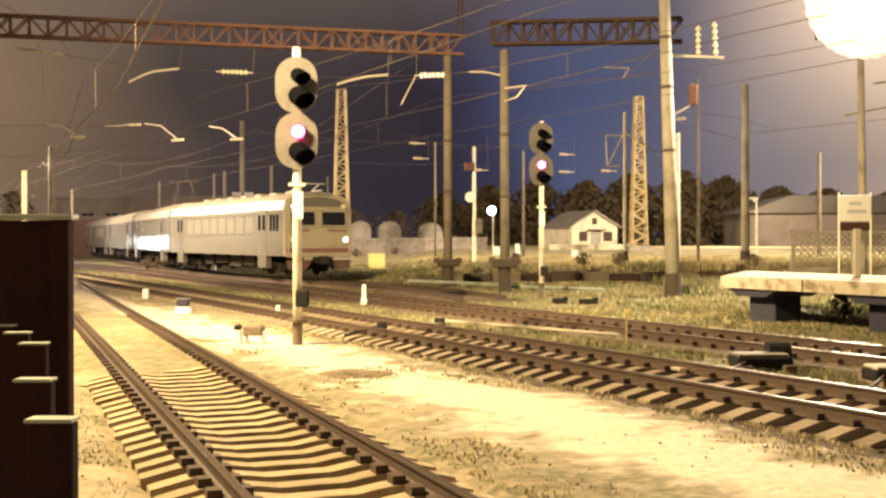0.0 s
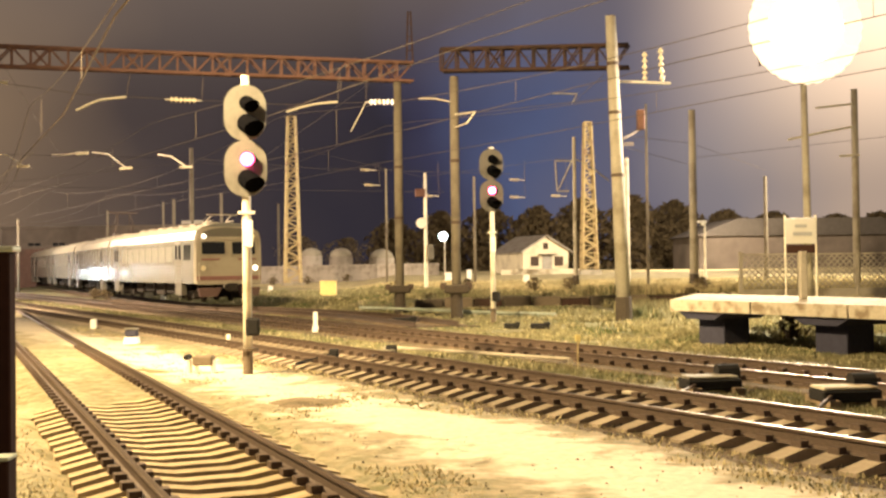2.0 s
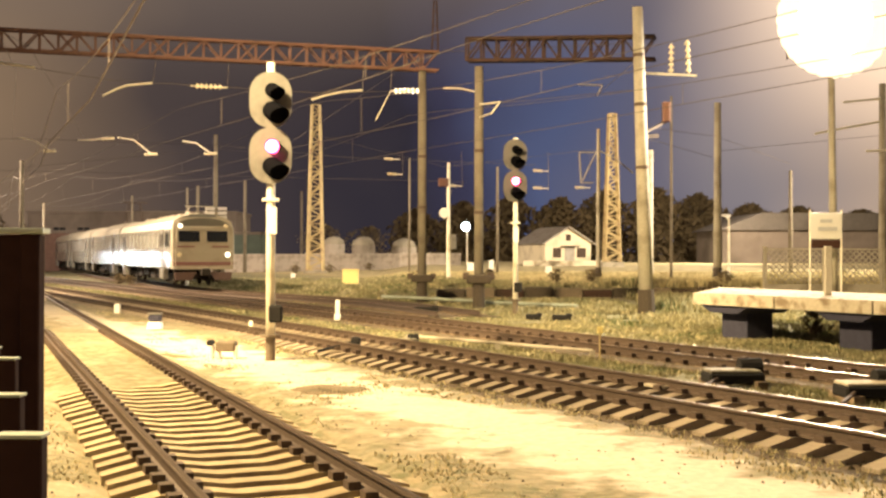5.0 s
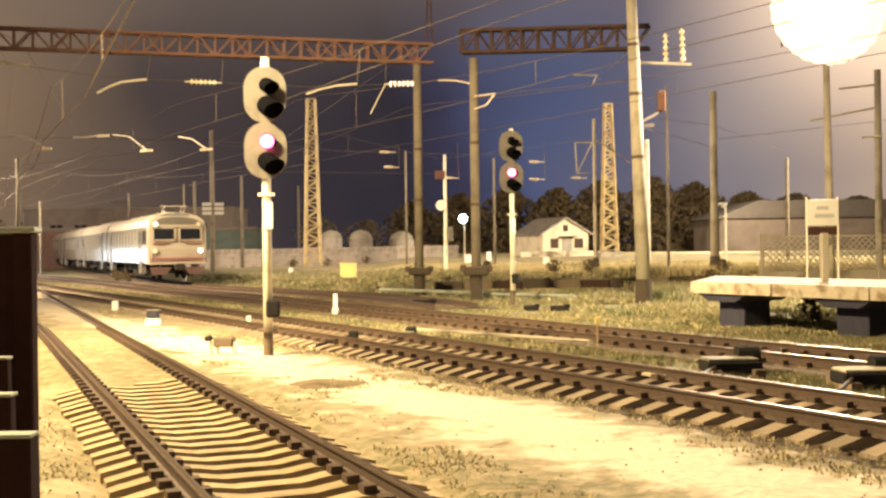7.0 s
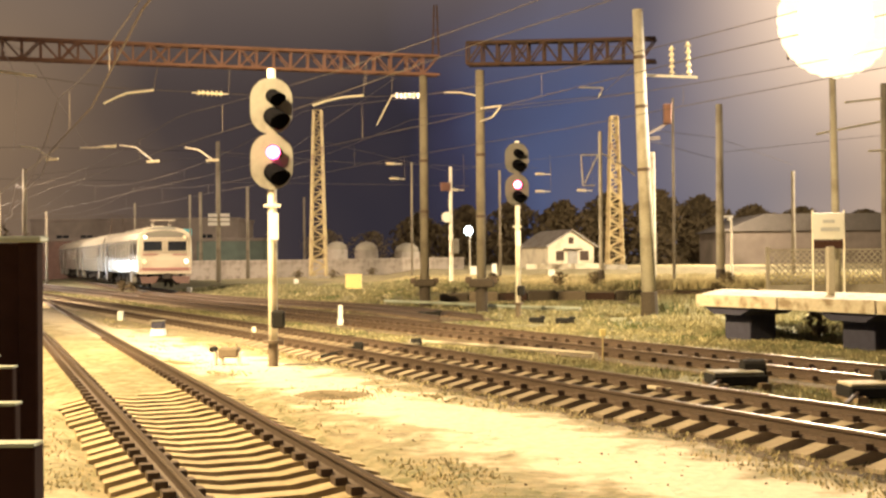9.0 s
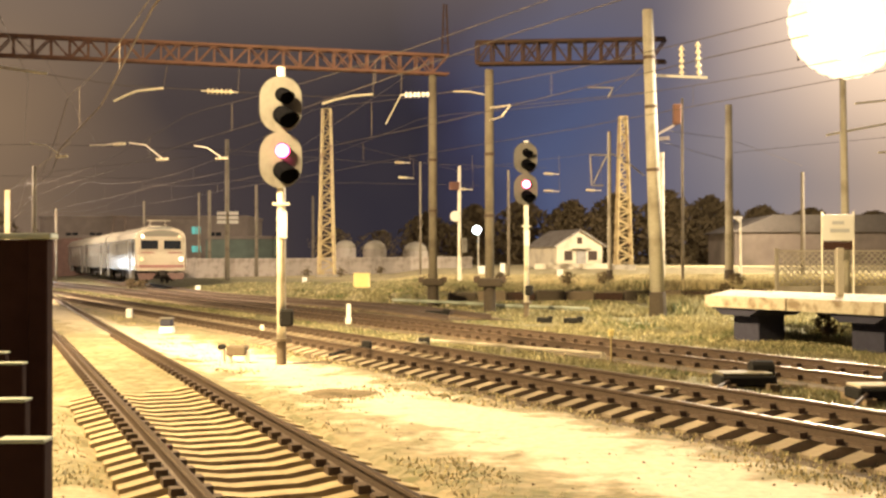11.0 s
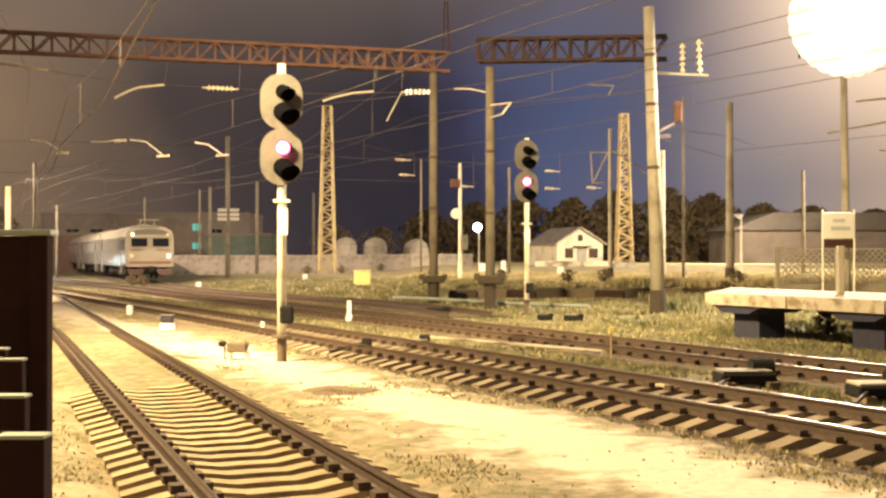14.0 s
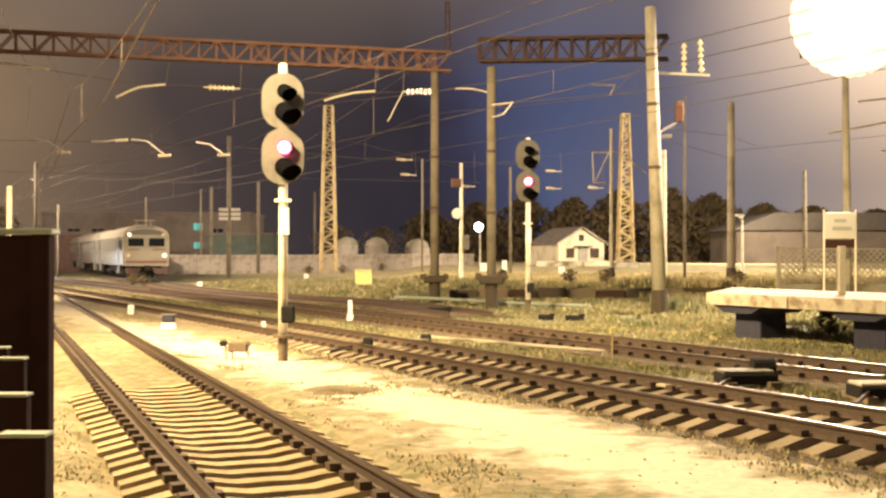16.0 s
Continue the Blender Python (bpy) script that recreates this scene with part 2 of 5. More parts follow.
M_LID = material("worn_machine_lid", (0.22, 0.20, 0.15), 0.75, 0.1, 9, 0.4, 0.3, (0.08, 0.065, 0.05), stain_scale=4.0)
M_GALV = material("aged_yellowish_steel", (0.41, 0.325, 0.165), 0.6, 0.2, 20, 0.25, 0.2, (0.25, 0.17, 0.10))
M_SIGNAL = material("pale_grey_signal_paint", (0.15, 0.142, 0.125), 0.6, 0, 15, 0.16, 0.1, (0.11, 0.10, 0.088), stain_scale=2.4)
# signal paint darkened to stand for the weaker light on the second signal
M_SIGNAL_DIM = material("dimmed_grey_signal_paint", (0.085, 0.078, 0.073), 0.7, 0, 15, 0.2, 0.1, (0.05, 0.045, 0.04), stain_scale=2.4)
M_MAST = material("white_mast_paint", (0.74, 0.70, 0.58), 0.6, 0, 12, 0.12, 0.15, (0.5, 0.45, 0.34), stain_scale=2.0)
# near-black for the hoods and for the shade they throw on the plates
M_HOOD = material("shade_black_hood", (0.004, 0.004, 0.005), 0.98, 0, 20, 0.2, 0.0)
M_HOOD.node_tree.nodes["Principled BSDF"].inputs["Specular IOR Level"].default_value = 0.0
M_FOOT = material("grimy_mast_foot", (0.15, 0.12, 0.09), 0.85, 0, 10, 0.3, 0.3)
M_BLACK = material("matt_black_paint", (0.020, 0.019, 0.019), 0.9, 0, 20, 0.3, 0.2)
M_WHITE = material("white_enamel", (0.82, 0.82, 0.78), 0.5, 0, 10, 0.06, 0.05)
M_YELLOW = material("yellow_box_paint", (0.76, 0.64, 0.26), 0.55, 0, 8, 0.12, 0.1)
M_DARKSTEEL = material("dark_brown_steel", (0.046, 0.022, 0.017), 0.95, 0.0, 9, 0.4, 0.2)
M_CAP = material("pale_metal_cap", (0.60, 0.66, 0.52), 0.5, 0.1, 10, 0.15, 0.1)
M_WIRE = material("bronze_wire", (0.17, 0.135, 0.10), 0.6, 0.3, 30, 0.2, 0.0)
# the same wire darkened, for spans that the lamps barely reach
M_WIRE_DIM = material("dimmed_wire", (0.075, 0.060, 0.046), 0.7, 0.2, 30, 0.2, 0.0)
M_ARM = material("bright_tube_steel", (0.75, 0.70, 0.58), 0.4, 0.3, 20, 0.15, 0.0)
M_INSUL = material("glazed_insulator", (0.78, 0.70, 0.50), 0.25, 0, 20, 0.1, 0.0)
M_CREAM = material("cream_coach_paint", (0.35, 0.315, 0.25), 0.4, 0, 6, 0.08, 0.05, (0.27, 0.235, 0.18), stain_scale=0.8)
M_SIDE = material("silver_coach_side", (0.36, 0.36, 0.33), 0.24, 0.5, 6, 0.08, 0.05, (0.36, 0.35, 0.32), stain_scale=0.7)
M_ROOF = material("pale_coach_roof", (0.36, 0.335, 0.27), 0.34, 0.1, 5, 0.12, 0.1, (0.34, 0.30, 0.24), stain_scale=0.9)
M_RED = material("faded_red_paint", (0.22, 0.105, 0.10), 0.5, 0, 8, 0.3, 0.1)
M_PINK = material("dusty_red_plough", (0.11, 0.066, 0.058), 0.6, 0, 8, 0.25, 0.1)
M_UNDER = material("dirty_running_gear", (0.035, 0.03, 0.026), 0.85, 0.2, 8, 0.4, 0.3)
M_DOOR = material("grey_coach_door", (0.125, 0.118, 0.10), 0.5, 0, 6, 0.12, 0.05)
M_SIDEGLASS = material("hazy_side_window", (0.24, 0.24, 0.215), 0.15, 0, 3, 0.2, 0.0)
M_GLASS = material("dark_window_glass", (0.012, 0.014, 0.018), 0.08, 0, 3, 0.1, 0.0)
M_FENCE = material("grey_fence_concrete", (0.36, 0.32, 0.28), 0.9, 0, 5, 0.15, 0.2, (0.23, 0.20, 0.17), by_piece=0.18)
M_WALLPLASTER = material("cream_wall_plaster", (0.66, 0.60, 0.46), 0.85, 0, 5, 0.12, 0.2, (0.45, 0.40, 0.30), stain_scale=0.7)
M_SHEETROOF = material("grey_sheet_roof", (0.28, 0.26, 0.23), 0.6, 0.2, 6, 0.2, 0.2, (0.18, 0.14, 0.11))
M_DARKWOOD = material("dark_door_wood", (0.07, 0.05, 0.04), 0.8, 0, 10, 0.3, 0.2)
M_FARWALL = material("far_wall_plaster", (0.16, 0.135, 0.12), 0.9, 0, 1, 0.25, 0.1, (0.10, 0.085, 0.075), stain_scale=0.2)
M_FARROOF = material("dim_slate_roof", (0.105, 0.095, 0.09), 0.85, 0, 2, 0.25, 0.1, (0.075, 0.065, 0.06), stain_scale=0.3)
M_TURF = material("dry_grass_blades", (0.215, 0.20, 0.115), 0.8, 0, 0.9, 0.4, 0.0, (0.115, 0.135, 0.06), stain_scale=0.4)
M_STRAW = material("straw_grass_blades", (0.50, 0.43, 0.25), 0.8, 0, 0.9, 0.4, 0.0, (0.28, 0.26, 0.14), stain_scale=0.25)
M_LEAF = material("dark_leaves", (0.135, 0.105, 0.062), 0.8, 0, 3, 0.5, 0.0)
M_SIGNWHITE = material("white_sign_sheet", (0.52, 0.50, 0.46), 0.5, 0, 4, 0.05, 0.0)
M_SIGNTEXT = material("grey_sign_lettering", (0.30, 0.30, 0.30), 0.6, 0, 8, 0.1, 0.0)
M_RED_HALO = glow("red_signal_halo", (1.0, 0.08, 0.22), 6)
M_REDCORE = glow("red_signal_core", (1.0, 0.50, 0.72), 7)
M_FLOOD = glow("floodlight_lens", (1.0, 0.90, 0.70), 18)
# weak glow of the outer lens ring, standing for the lamp's halo
M_FLOOD_HALO = glow("floodlight_halo", (1.0, 0.84, 0.60), 0.78)
M_COOL = glow("cool_street_lamp", (0.80, 0.95, 1.0), 9)
M_TEAL = glow("teal_lit_window", (0.06, 0.38, 0.38), 0.35)
M_TAIL = glow("warm_coach_lamp", (1.0, 0.86, 0.66), 2)
M_HEADLAMP = glow("white_headlamp", (0.85, 0.95, 1.0), 110)
M_ARC = glow("electric_arc", (0.74, 0.86, 1.0), 170)
M_HUT = material("dim_green_plaster", (0.095, 0.12, 0.105), 0.9, 0, 1, 0.25, 0.1, (0.07, 0.085, 0.078), stain_scale=0.3)
M_PIPE = material("pale_green_pipe_paint", (0.27, 0.31, 0.26), 0.6, 0, 9, 0.2, 0.1, (0.18, 0.19, 0.15))


# ---- mesh helpers ----
def thing(name, place, label, category, group="", turn=0.0, kind=""):
    ob = new(name)
    ob.empty_display_size = 0.2
    ob.matrix_basis = place if isinstance(place, Matrix) else pose(*place, 0, 0, turn)
    return tagged(ob, label, category, group, kind)


def mesh_of(name, bm, mat, smooth_shade=False):
    me = bpy.data.meshes.new(name)
    bmesh.ops.recalc_face_normals(bm, faces=bm.faces)
    bm.to_mesh(me)
    bm.free()
    me.materials.append(mat)
    if smooth_shade:
        for p in me.polygons:
            p.use_smooth = True
    return me


def part(name, bm, mat, parent, label="", at=None, smooth_shade=False, kind=""):
    ob = new(name, bm if isinstance(bm, bpy.types.Mesh) else mesh_of(name, bm, mat, smooth_shade))
    ob.parent = parent
    if at:
        ob.matrix_basis = at
    return tagged(ob, label, "", "", kind)


def structure(name, bm, mat, label, category):
    return tagged(new(name, mesh_of(name, bm, mat)), label, category, "", "structure")


def box(bm, size, at=(0, 0, 0), bevel=0.0, turn=None):
    m = Matrix.Translation(at) @ (turn or Matrix()) @ Matrix.Diagonal((*size, 1))
    vs = bmesh.ops.create_cube(bm, size=1.0, matrix=m)["verts"]
    if bevel:
        es = list({e for v in vs for e in v.link_edges})
        bmesh.ops.bevel(bm, geom=es, offset=bevel, segments=1, affect="EDGES")
    return bm


def cyl(bm, p, q, r0, r1=None, seg=10):
    p, q = Vector(p), Vector(q)
    d = q - p
    m = Matrix.Translation((p + q) / 2) @ d.to_track_quat("Z", "Y").to_matrix().to_4x4()
    bmesh.ops.create_cone(bm, cap_ends=True, segments=seg, radius1=r0, radius2=r0 if r1 is None else r1, depth=d.length, matrix=m)
    return bm


def ball(bm, at, r, squash=1.0):
    bmesh.ops.create_icosphere(bm, subdivisions=2, radius=r, matrix=Matrix.Translation(at) @ Matrix.Diagonal((1, 1, squash, 1)))
    return bm


def bar(bm, p, q, w, h=None):
    """A straight square bar from p to q."""
    p, q = Vector(p), Vector(q)
    d = q - p
    m = Matrix.Translation((p + q) / 2) @ d.to_track_quat("Z", "Y").to_matrix().to_4x4() @ Matrix.Diagonal((w, h or w, d.length, 1))
    bmesh.ops.create_cube(bm, size=1.0, matrix=m)
    return bm


def prism(bm, outline, y0, y1):
    """An outline in x, z drawn out along y."""
    a = [bm.verts.new((x, y0, z)) for x, z in outline]
    b = [bm.verts.new((x, y1, z)) for x, z in outline]
    bm.faces.new(a), bm.faces.new(b[::-1])
    for i in range(len(a)):
        j = (i + 1) % len(a)
        bm.faces.new((a[i], b[i], b[j], a[j]))
    return bm


def slab(bm, outline, z0, z1):
    """An outline in x, y drawn up from z0 to z1."""
    a = [bm.verts.new((x, y, z0)) for x, y in outline]
    b = [bm.verts.new((x, y, z1)) for x, y in outline]
    bm.faces.new(a), bm.faces.new(b[::-1])
    for i in range(len(a)):
        j = (i + 1) % len(a)
        bm.faces.new((a[i], b[i], b[j], a[j]))
    return bm


def BM():
    return bmesh.new()


# ---- ground ----
def build_ground():
    bm = BM()
    xs = [-1500, -500, -200, -120, -90] + [-70 + 1.6 * i for i in range(35)] + [-14 + 0.35 * i for i in range(86)] + [17 + 1.6 * i for i in range(36)] + [90, 120, 200, 500, 1500]
    ys = [-300, -60, -20, -8] + [-4 + 1.2 * i for i in range(8)] + [5.6 + 0.35 * i for i in range(100)] + [41.5 + 1.6 * i for i in range(60)] + [150, 200, 400, 1000, 2500]
    rows = []
    for y in ys:
        row = []
        for x in xs:
            near = 1.0 if abs(x) < 80 and -5 < y < 135 else 0.0
            bumpy = 0.045 * noise.noise(Vector((x * 0.35, y * 0.35, 0))) + 0.03 * noise.noise(Vector((x, y, 3)))
            row.append(bm.verts.new((x, y, ground_z(x, y) + near * (bumpy * (1 - 5 * track_dip(x, y)) - track_dip(x, y)) - 0.03)))
        rows.append(row)
    for r0, r1 in zip(rows, rows[1:]):
        for i in range(len(r0) - 1):
            bm.faces.new((r0[i], r0[i + 1], r1[i + 1], r1[i]))
    ob = structure("ground", bm, M_GROUND, "sandy railway yard ground with dry grass", "ground")
    for p in ob.data.polygons:
        p.use_smooth = True


build_ground()

# ---- tracks ----
RAIL = [(-0.075, 0.0), (0.075, 0.0), (0.07, 0.02), (0.012, 0.04), (0.012, 0.135), (0.036, 0.145), (0.036, 0.172), (-0.036, 0.172), (-0.036, 0.145), (-0.012, 0.135), (-0.012, 0.04), (-0.07, 0.02)]
SLEEPER_TOP = 0.03


def rail_mesh(length):
    bm = prism(BM(), RAIL, 0, length)
    return mesh_of("rail", bm, M_RAIL)


def head_mesh(length, mat):
    bm = box(BM(), (0.044, length, 0.008), (0, length / 2, 0.176))
    return mesh_of("rail_head", bm, mat)


def sleeper_mesh(mat):
    bm = BM()
    # a flat block with sloped ends
    prism(bm, [(-1.35, -0.22), (1.35, -0.22), (1.35, -0.05), (0.98, 0.03), (0.58, 0.03), (0.30, -0.012), (-0.30, -0.012), (-0.58, 0.03), (-0.98, 0.03), (-1.35, -0.05)], -0.12, 0.12)
    return mesh_of("sleeper", bm, mat)


def track(name, start, turn, length, label, sleepers, mat, ballast, bed_width=3.3, bed_top=-0.09, skip=0, pitch=0.545, dull=False):
    """A straight track from start, running ahead at that turn to the left of ahead."""
    base = thing(name, (start[0], start[1], 0.0), label, "railway track", "", turn, "structure")
    bm = prism(BM(), [(-bed_width / 2 - 0.5, -0.30), (bed_width / 2 + 0.5, -0.30), (bed_width / 2, bed_top), (-bed_width / 2, bed_top)], 0, length)
    part("ballast_bed", bm, ballast, base)
    rm, hm, sm = rail_mesh(length), head_mesh(length, M_DULL if dull else M_SHINE), sleeper_mesh(mat)
    for x in (-0.795, 0.795):
        r = part("rail", rm, None, base, at=pose(x, 0, SLEEPER_TOP))
        part("rail_head", hm, None, r, "worn running surface")
    fast = BM()
    random.seed(len(name) + int(length))
    for i in range(sleepers):
        y = skip + 0.3 + i * pitch
        part("sleeper", sm, None, base, at=pose(random.uniform(-0.03, 0.03), y, SLEEPER_TOP - 0.026, 0, 0, random.uniform(-1.2, 1.2)))
        for x in (-0.795, 0.795):
            for e in (-0.13, 0.13):
                box(fast, (0.12, 0.16, 0.09), (x + e, y, SLEEPER_TOP + 0.035))
    part("rail_fastening", fast, M_RAIL, base, kind="stuff")
    return base


def start_at(c, a, s):
    return (c * math.cos(a) - s * math.sin(a), c * math.sin(a) + s * math.cos(a))


track("track_1", start_at(2.5, A1, -28.0), 21.5, 160, "near straight track with sanded-over sleepers", 124, M_CONC_SLEEPER, M_BALLAST, 2.5, -0.155, pitch=0.49, dull=True)
track("track_2", start_at(10.9, A2, -12.0), 27.5, 160, "running track on old sleepers in dirty ballast", 150, M_CONC_DARK, M_BALLAST_TAN)
track("track_3", start_at(15.7, A2, -12.0), 27.5, 160, "track sunk in brown ballast and weeds", 150, M_WOOD_SLEEPER, M_BALLAST_TAN, 3.0, 0.02, dull=True)


def rail_heading(s):
    """The turn of the train's track, in degrees to the left of ahead."""
    return 19 + 17 * smooth(-14, -1, s) - 14 * smooth(0, 20, s)


BEND = {0: Vector((-6.6, 54.8, 0.0))}
for k in range(0, 290):
    h = radians(rail_heading(k * 0.5 + 0.25))
    BEND[k + 1] = BEND[k] + Vector((-math.sin(h), math.cos(h), 0)) * 0.5
for k in range(0, -40, -1):
    h = radians(rail_heading(k * 0.5 - 0.25))
    BEND[k - 1] = BEND[k] - Vector((-math.sin(h), math.cos(h), 0)) * 0.5


def rail_point(s):
    """The place and turn of the train's bending track s metres beyond the train's first place."""
    k = math.floor(s * 2)
    return BEND[k].lerp(BEND[k + 1], s * 2 - k), rail_heading(s)


def bent_strip(outline, s0, s1, step):
    """An outline across the track (x, z) carried along the train's track."""
    bm = BM()
    rings = []
    s = s0
    while s <= s1:
        p, turn = rail_point(s)
        m = pose(p.x, p.y, 0, 0, 0, turn)
        rings.append([bm.verts.new(m @ Vector((x, 0, z))) for x, z in outline])
        s += step
    n = len(outline)
    for r0, r1 in zip(rings, rings[1:]):
        for i in range(n):
            j = (i + 1) % n
            bm.faces.new((r0[i], r0[j], r1[j], r1[i]))
    bm.faces.new(rings[0]), bm.faces.new(rings[-1][::-1])
    return bm


JOIN = -17


def bent_track():
    base = thing("track_4", (0, 0, 0), "far running track that carries the train", "railway track", "", 0, "structure")
    part("ballast_bed", bent_strip([(-2.1, -0.3), (2.1, -0.3), (1.6, 0.0), (-1.6, 0.0)], JOIN, 120, 1), M_BALLAST_TAN, base)
    for x in (-0.795, 0.795):
        r = part("rail", bent_strip([(x + u, SLEEPER_TOP + v) for u, v in RAIL], JOIN, 120, 1), M_RAIL, base)
        part("rail_head", bent_strip([(x - 0.022, SLEEPER_TOP + 0.172), (x + 0.022, SLEEPER_TOP + 0.172), (x + 0.022, SLEEPER_TOP + 0.18), (x - 0.022, SLEEPER_TOP + 0.18)], JOIN, 120, 1), M_SHINE, r, "worn shiny running surface")
    sm = sleeper_mesh(M_WOOD_SLEEPER)
    for i in range(120):
        p, turn = rail_point(JOIN + 1.0 + i * 0.6)
        part("sleeper", sm, None, base, at=pose(p.x, p.y, SLEEPER_TOP - 0.026, 0, 0, turn))


bent_track()


# sand blown over the near track beyond the first sleepers
def sand_cover():
    bm = BM()
    rows = []
    for i in range(70):
        s = 18.3 + i * 0.5
        row = []
        for k in range(13):
            d = -1.5 + k * 0.25
            x, y = start_at(2.5 + d, A1, s)
            rise = smooth(18.3, 20.0, s + 0.9 * noise.noise(Vector((d * 1.3, s * 0.5, 1)))) * (1 - smooth(1.1, 1.5, abs(d)))
            near_rail = 1 - smooth(0.05, 0.16, abs(abs(d) - 0.795))
            row.append(bm.verts.new((x, y, -0.06 + rise * (0.11 - 0.035 * near_rail + 0.02 * noise.noise(Vector((x * 1.5, y * 1.5, 9)))))))
        rows.append(row)
    for r0, r1 in zip(rows, rows[1:]):
        for i in range(12):
            bm.faces.new((r0[i], r0[i + 1], r1[i + 1], r1[i]))
    ob = structure("sand_cover", bm, M_GROUND, "pale sand drifted over the near track", "sand")
    for p in ob.data.polygons:
        p.use_smooth = True


sand_cover()


# ---- overhead line: poles and portals ----
def concrete_pole(place, height, r0, r1, label, footing=0.7, bands=(), lean=0.0, group="concrete poles", collar=0.0, mat=M_CONCRETE):
    x, y, z = place
    base = thing("concrete_pole", pose(x, y, z, 0, lean, 0), label, "pole", group)
    part("shaft", cyl(BM(), (0, 0, -0.1), (0, 0, height), r0, r1, 14), mat, base, smooth_shade=True)
    if collar:
        part("collar", box(BM(), (0.95, 0.62, collar), (0, -0.05, footing - collar * 0.3), 0.05), M_DARKBASE, base, "dark bolted collar")
        for x in (-0.42, 0.40):
            part("anchor_box", box(BM(), (0.24, 0.3, collar * 0.8), (x * 1.2, -0.1, footing + 0.02), 0.03), M_RAIL, base)
    if footing:
        part("footing", cyl(BM(), (0, 0, -0.2), (0, 0, footing), r0 + 0.05, r0 + 0.03, 12), M_DARKBASE, base, "dark footing")
    for h in bands:
        r = r0 + (r1 - r0) * h / height + 0.02
        part("clamp_band", cyl(BM(), (0, 0, h - 0.06), (0, 0, h + 0.06), r, r, 12), M_RAIL, base)
    return base


def lattice_tower(place, height, w0, w1, label):
    base = thing("lattice_tower", place, label, "lattice mast", "lattice masts")
    for sx in (-1, 1):
        for sy in (-1, 1):
            part("corner_post", bar(BM(), (sx * w0 / 2, sy * w0 / 2, -0.2), (sx * w1 / 2, sy * w1 / 2, height), 0.17), M_GALV, base)
    bm = BM()
    n = max(8, int(height / 0.62))
    for i in range(n):
        a, b = i / n, (i + 1) / n
        wa, wb = (w0 + (w1 - w0) * a) / 2, (w0 + (w1 - w0) * b) / 2
        k = 1 if i % 2 else -1
        for s in (-1, 1):
            bar(bm, (-k * wa, s * wa, a * height), (k * wb, s * wb, b * height), 0.10)
            bar(bm, (s * wa, -k * wa, a * height), (s * wb, k * wb, b * height), 0.10)
            bar(bm, (-wb, s * wb, b * height), (wb, s * wb, b * height), 0.06)
    part("lacing", bm, M_GALV, base)
    part("footing", box(BM(), (w0 + 0.5, w0 + 0.5, 0.7), (0, 0, 0.1), 0.04), M_CONCRETE, base)
    return base


def portal_beam(p, q, depth, label, panels, mat=None):
    """A trussed cross beam from p to q (its top edge)."""
    p, q = Vector(p), Vector(q)
    d = (q - p)
    length = d.length
    base = thing("portal_beam", (*p,), label, "gantry beam", "portal beams", math.degrees(math.atan2(d.y, d.x)))
    slope = d.z / length
    w = 0.45
    mat = mat or M_RUST
    for y in (-w / 2, w / 2):
        for z, nm in ((0, "top_chord"), (-depth, "bottom_chord")):
            part(nm, bar(BM(), (0, y, z), (length, y, z + slope * length), 0.10), mat, base)
    for i in range(panels):
        a, b = length * i / panels, length * (i + 1) / panels
        bm = BM()
        up = i % 2 == 0 if i < panels / 2 else i % 2 == 1
        for y in (-w / 2, w / 2):
            if up or i % 5 == 3:
                bar(bm, (a, y, -depth + slope * a), (b, y, slope * b), 0.055)
            if not up or i % 5 == 3:
                bar(bm, (a, y, slope * a), (b, y, -depth + slope * b), 0.055)
            bar(bm, (a, y, -depth + slope * a), (a, y, slope * a), 0.07)
        part("truss_panel", bm, mat, base)
    return base


concrete_pole((-0.40, 50.0, 0.20), 9.9, 0.20, 0.17, "grey concrete portal column with a dark footing", 1.0, (4.0, 6.2), collar=0.30, mat=M_CONC_GREY)
concrete_pole((1.85, 45.0, 0.20), 9.3, 0.19, 0.17, "grey concrete portal column beside the signal", 1.1, (3.6, 6.0), collar=0.34, mat=M_CONC_GREY)
portal_beam((-20.5, 45.0, 11.05), (0.25, 50.2, 10.95), 0.80, "rust-red trussed portal beam across the tracks", 30)
wire_post = thing("wire_post", (0.15, 50.15, 10.9), "thin rusty upright on the portal beam's end", "post")
for dx in (-0.14, 0.14):
    part("upright", bar(BM(), (dx, 0, 0), (dx * 0.4, 0, 2.3), 0.07), M_RUST_DIM, wire_post)
for z in (0.6, 1.2, 1.8):
    part("rung", bar(BM(), (-0.13, 0, z), (0.13, 0, z), 0.04), M_RUST_DIM, wire_post)
portal_beam((1.4, 45.2, 10.6), (8.4, 43.2, 10.35), 0.85, "portal beam in dimmed rust paint", 12, M_RUST_DIM)
concrete_pole((-20.3, 45.0, 0.0), 10.2, 0.20, 0.17, "concrete portal column at the beam's end", 0.8)
concrete_pole((7.85, 42.0, 0.15), 11.05, 0.27, 0.19, "tall leaning concrete pole with clamp bands", 0.75, (5.2, 7.5, 9.3), -1.8)
concrete_pole((15.55, 62.5, 0.68), 9.75, 0.23, 0.18, "grey concrete pole behind the platform", 0.8)
concrete_pole((14.5, 76.0, 0.72), 8.35, 0.17, 0.14, "slim pale pole behind the leaning pole", 0, group="slim poles", mat=M_MAST)
lattice_tower((-10.0, 100.0, 0.3), 14.8, 1.35, 0.62, "tapered lattice steel mast, sodium-lit")
lattice_tower((15.7, 100.0, 1.1), 13.3, 1.35, 0.55, "tapered lattice steel mast beyond the grass")
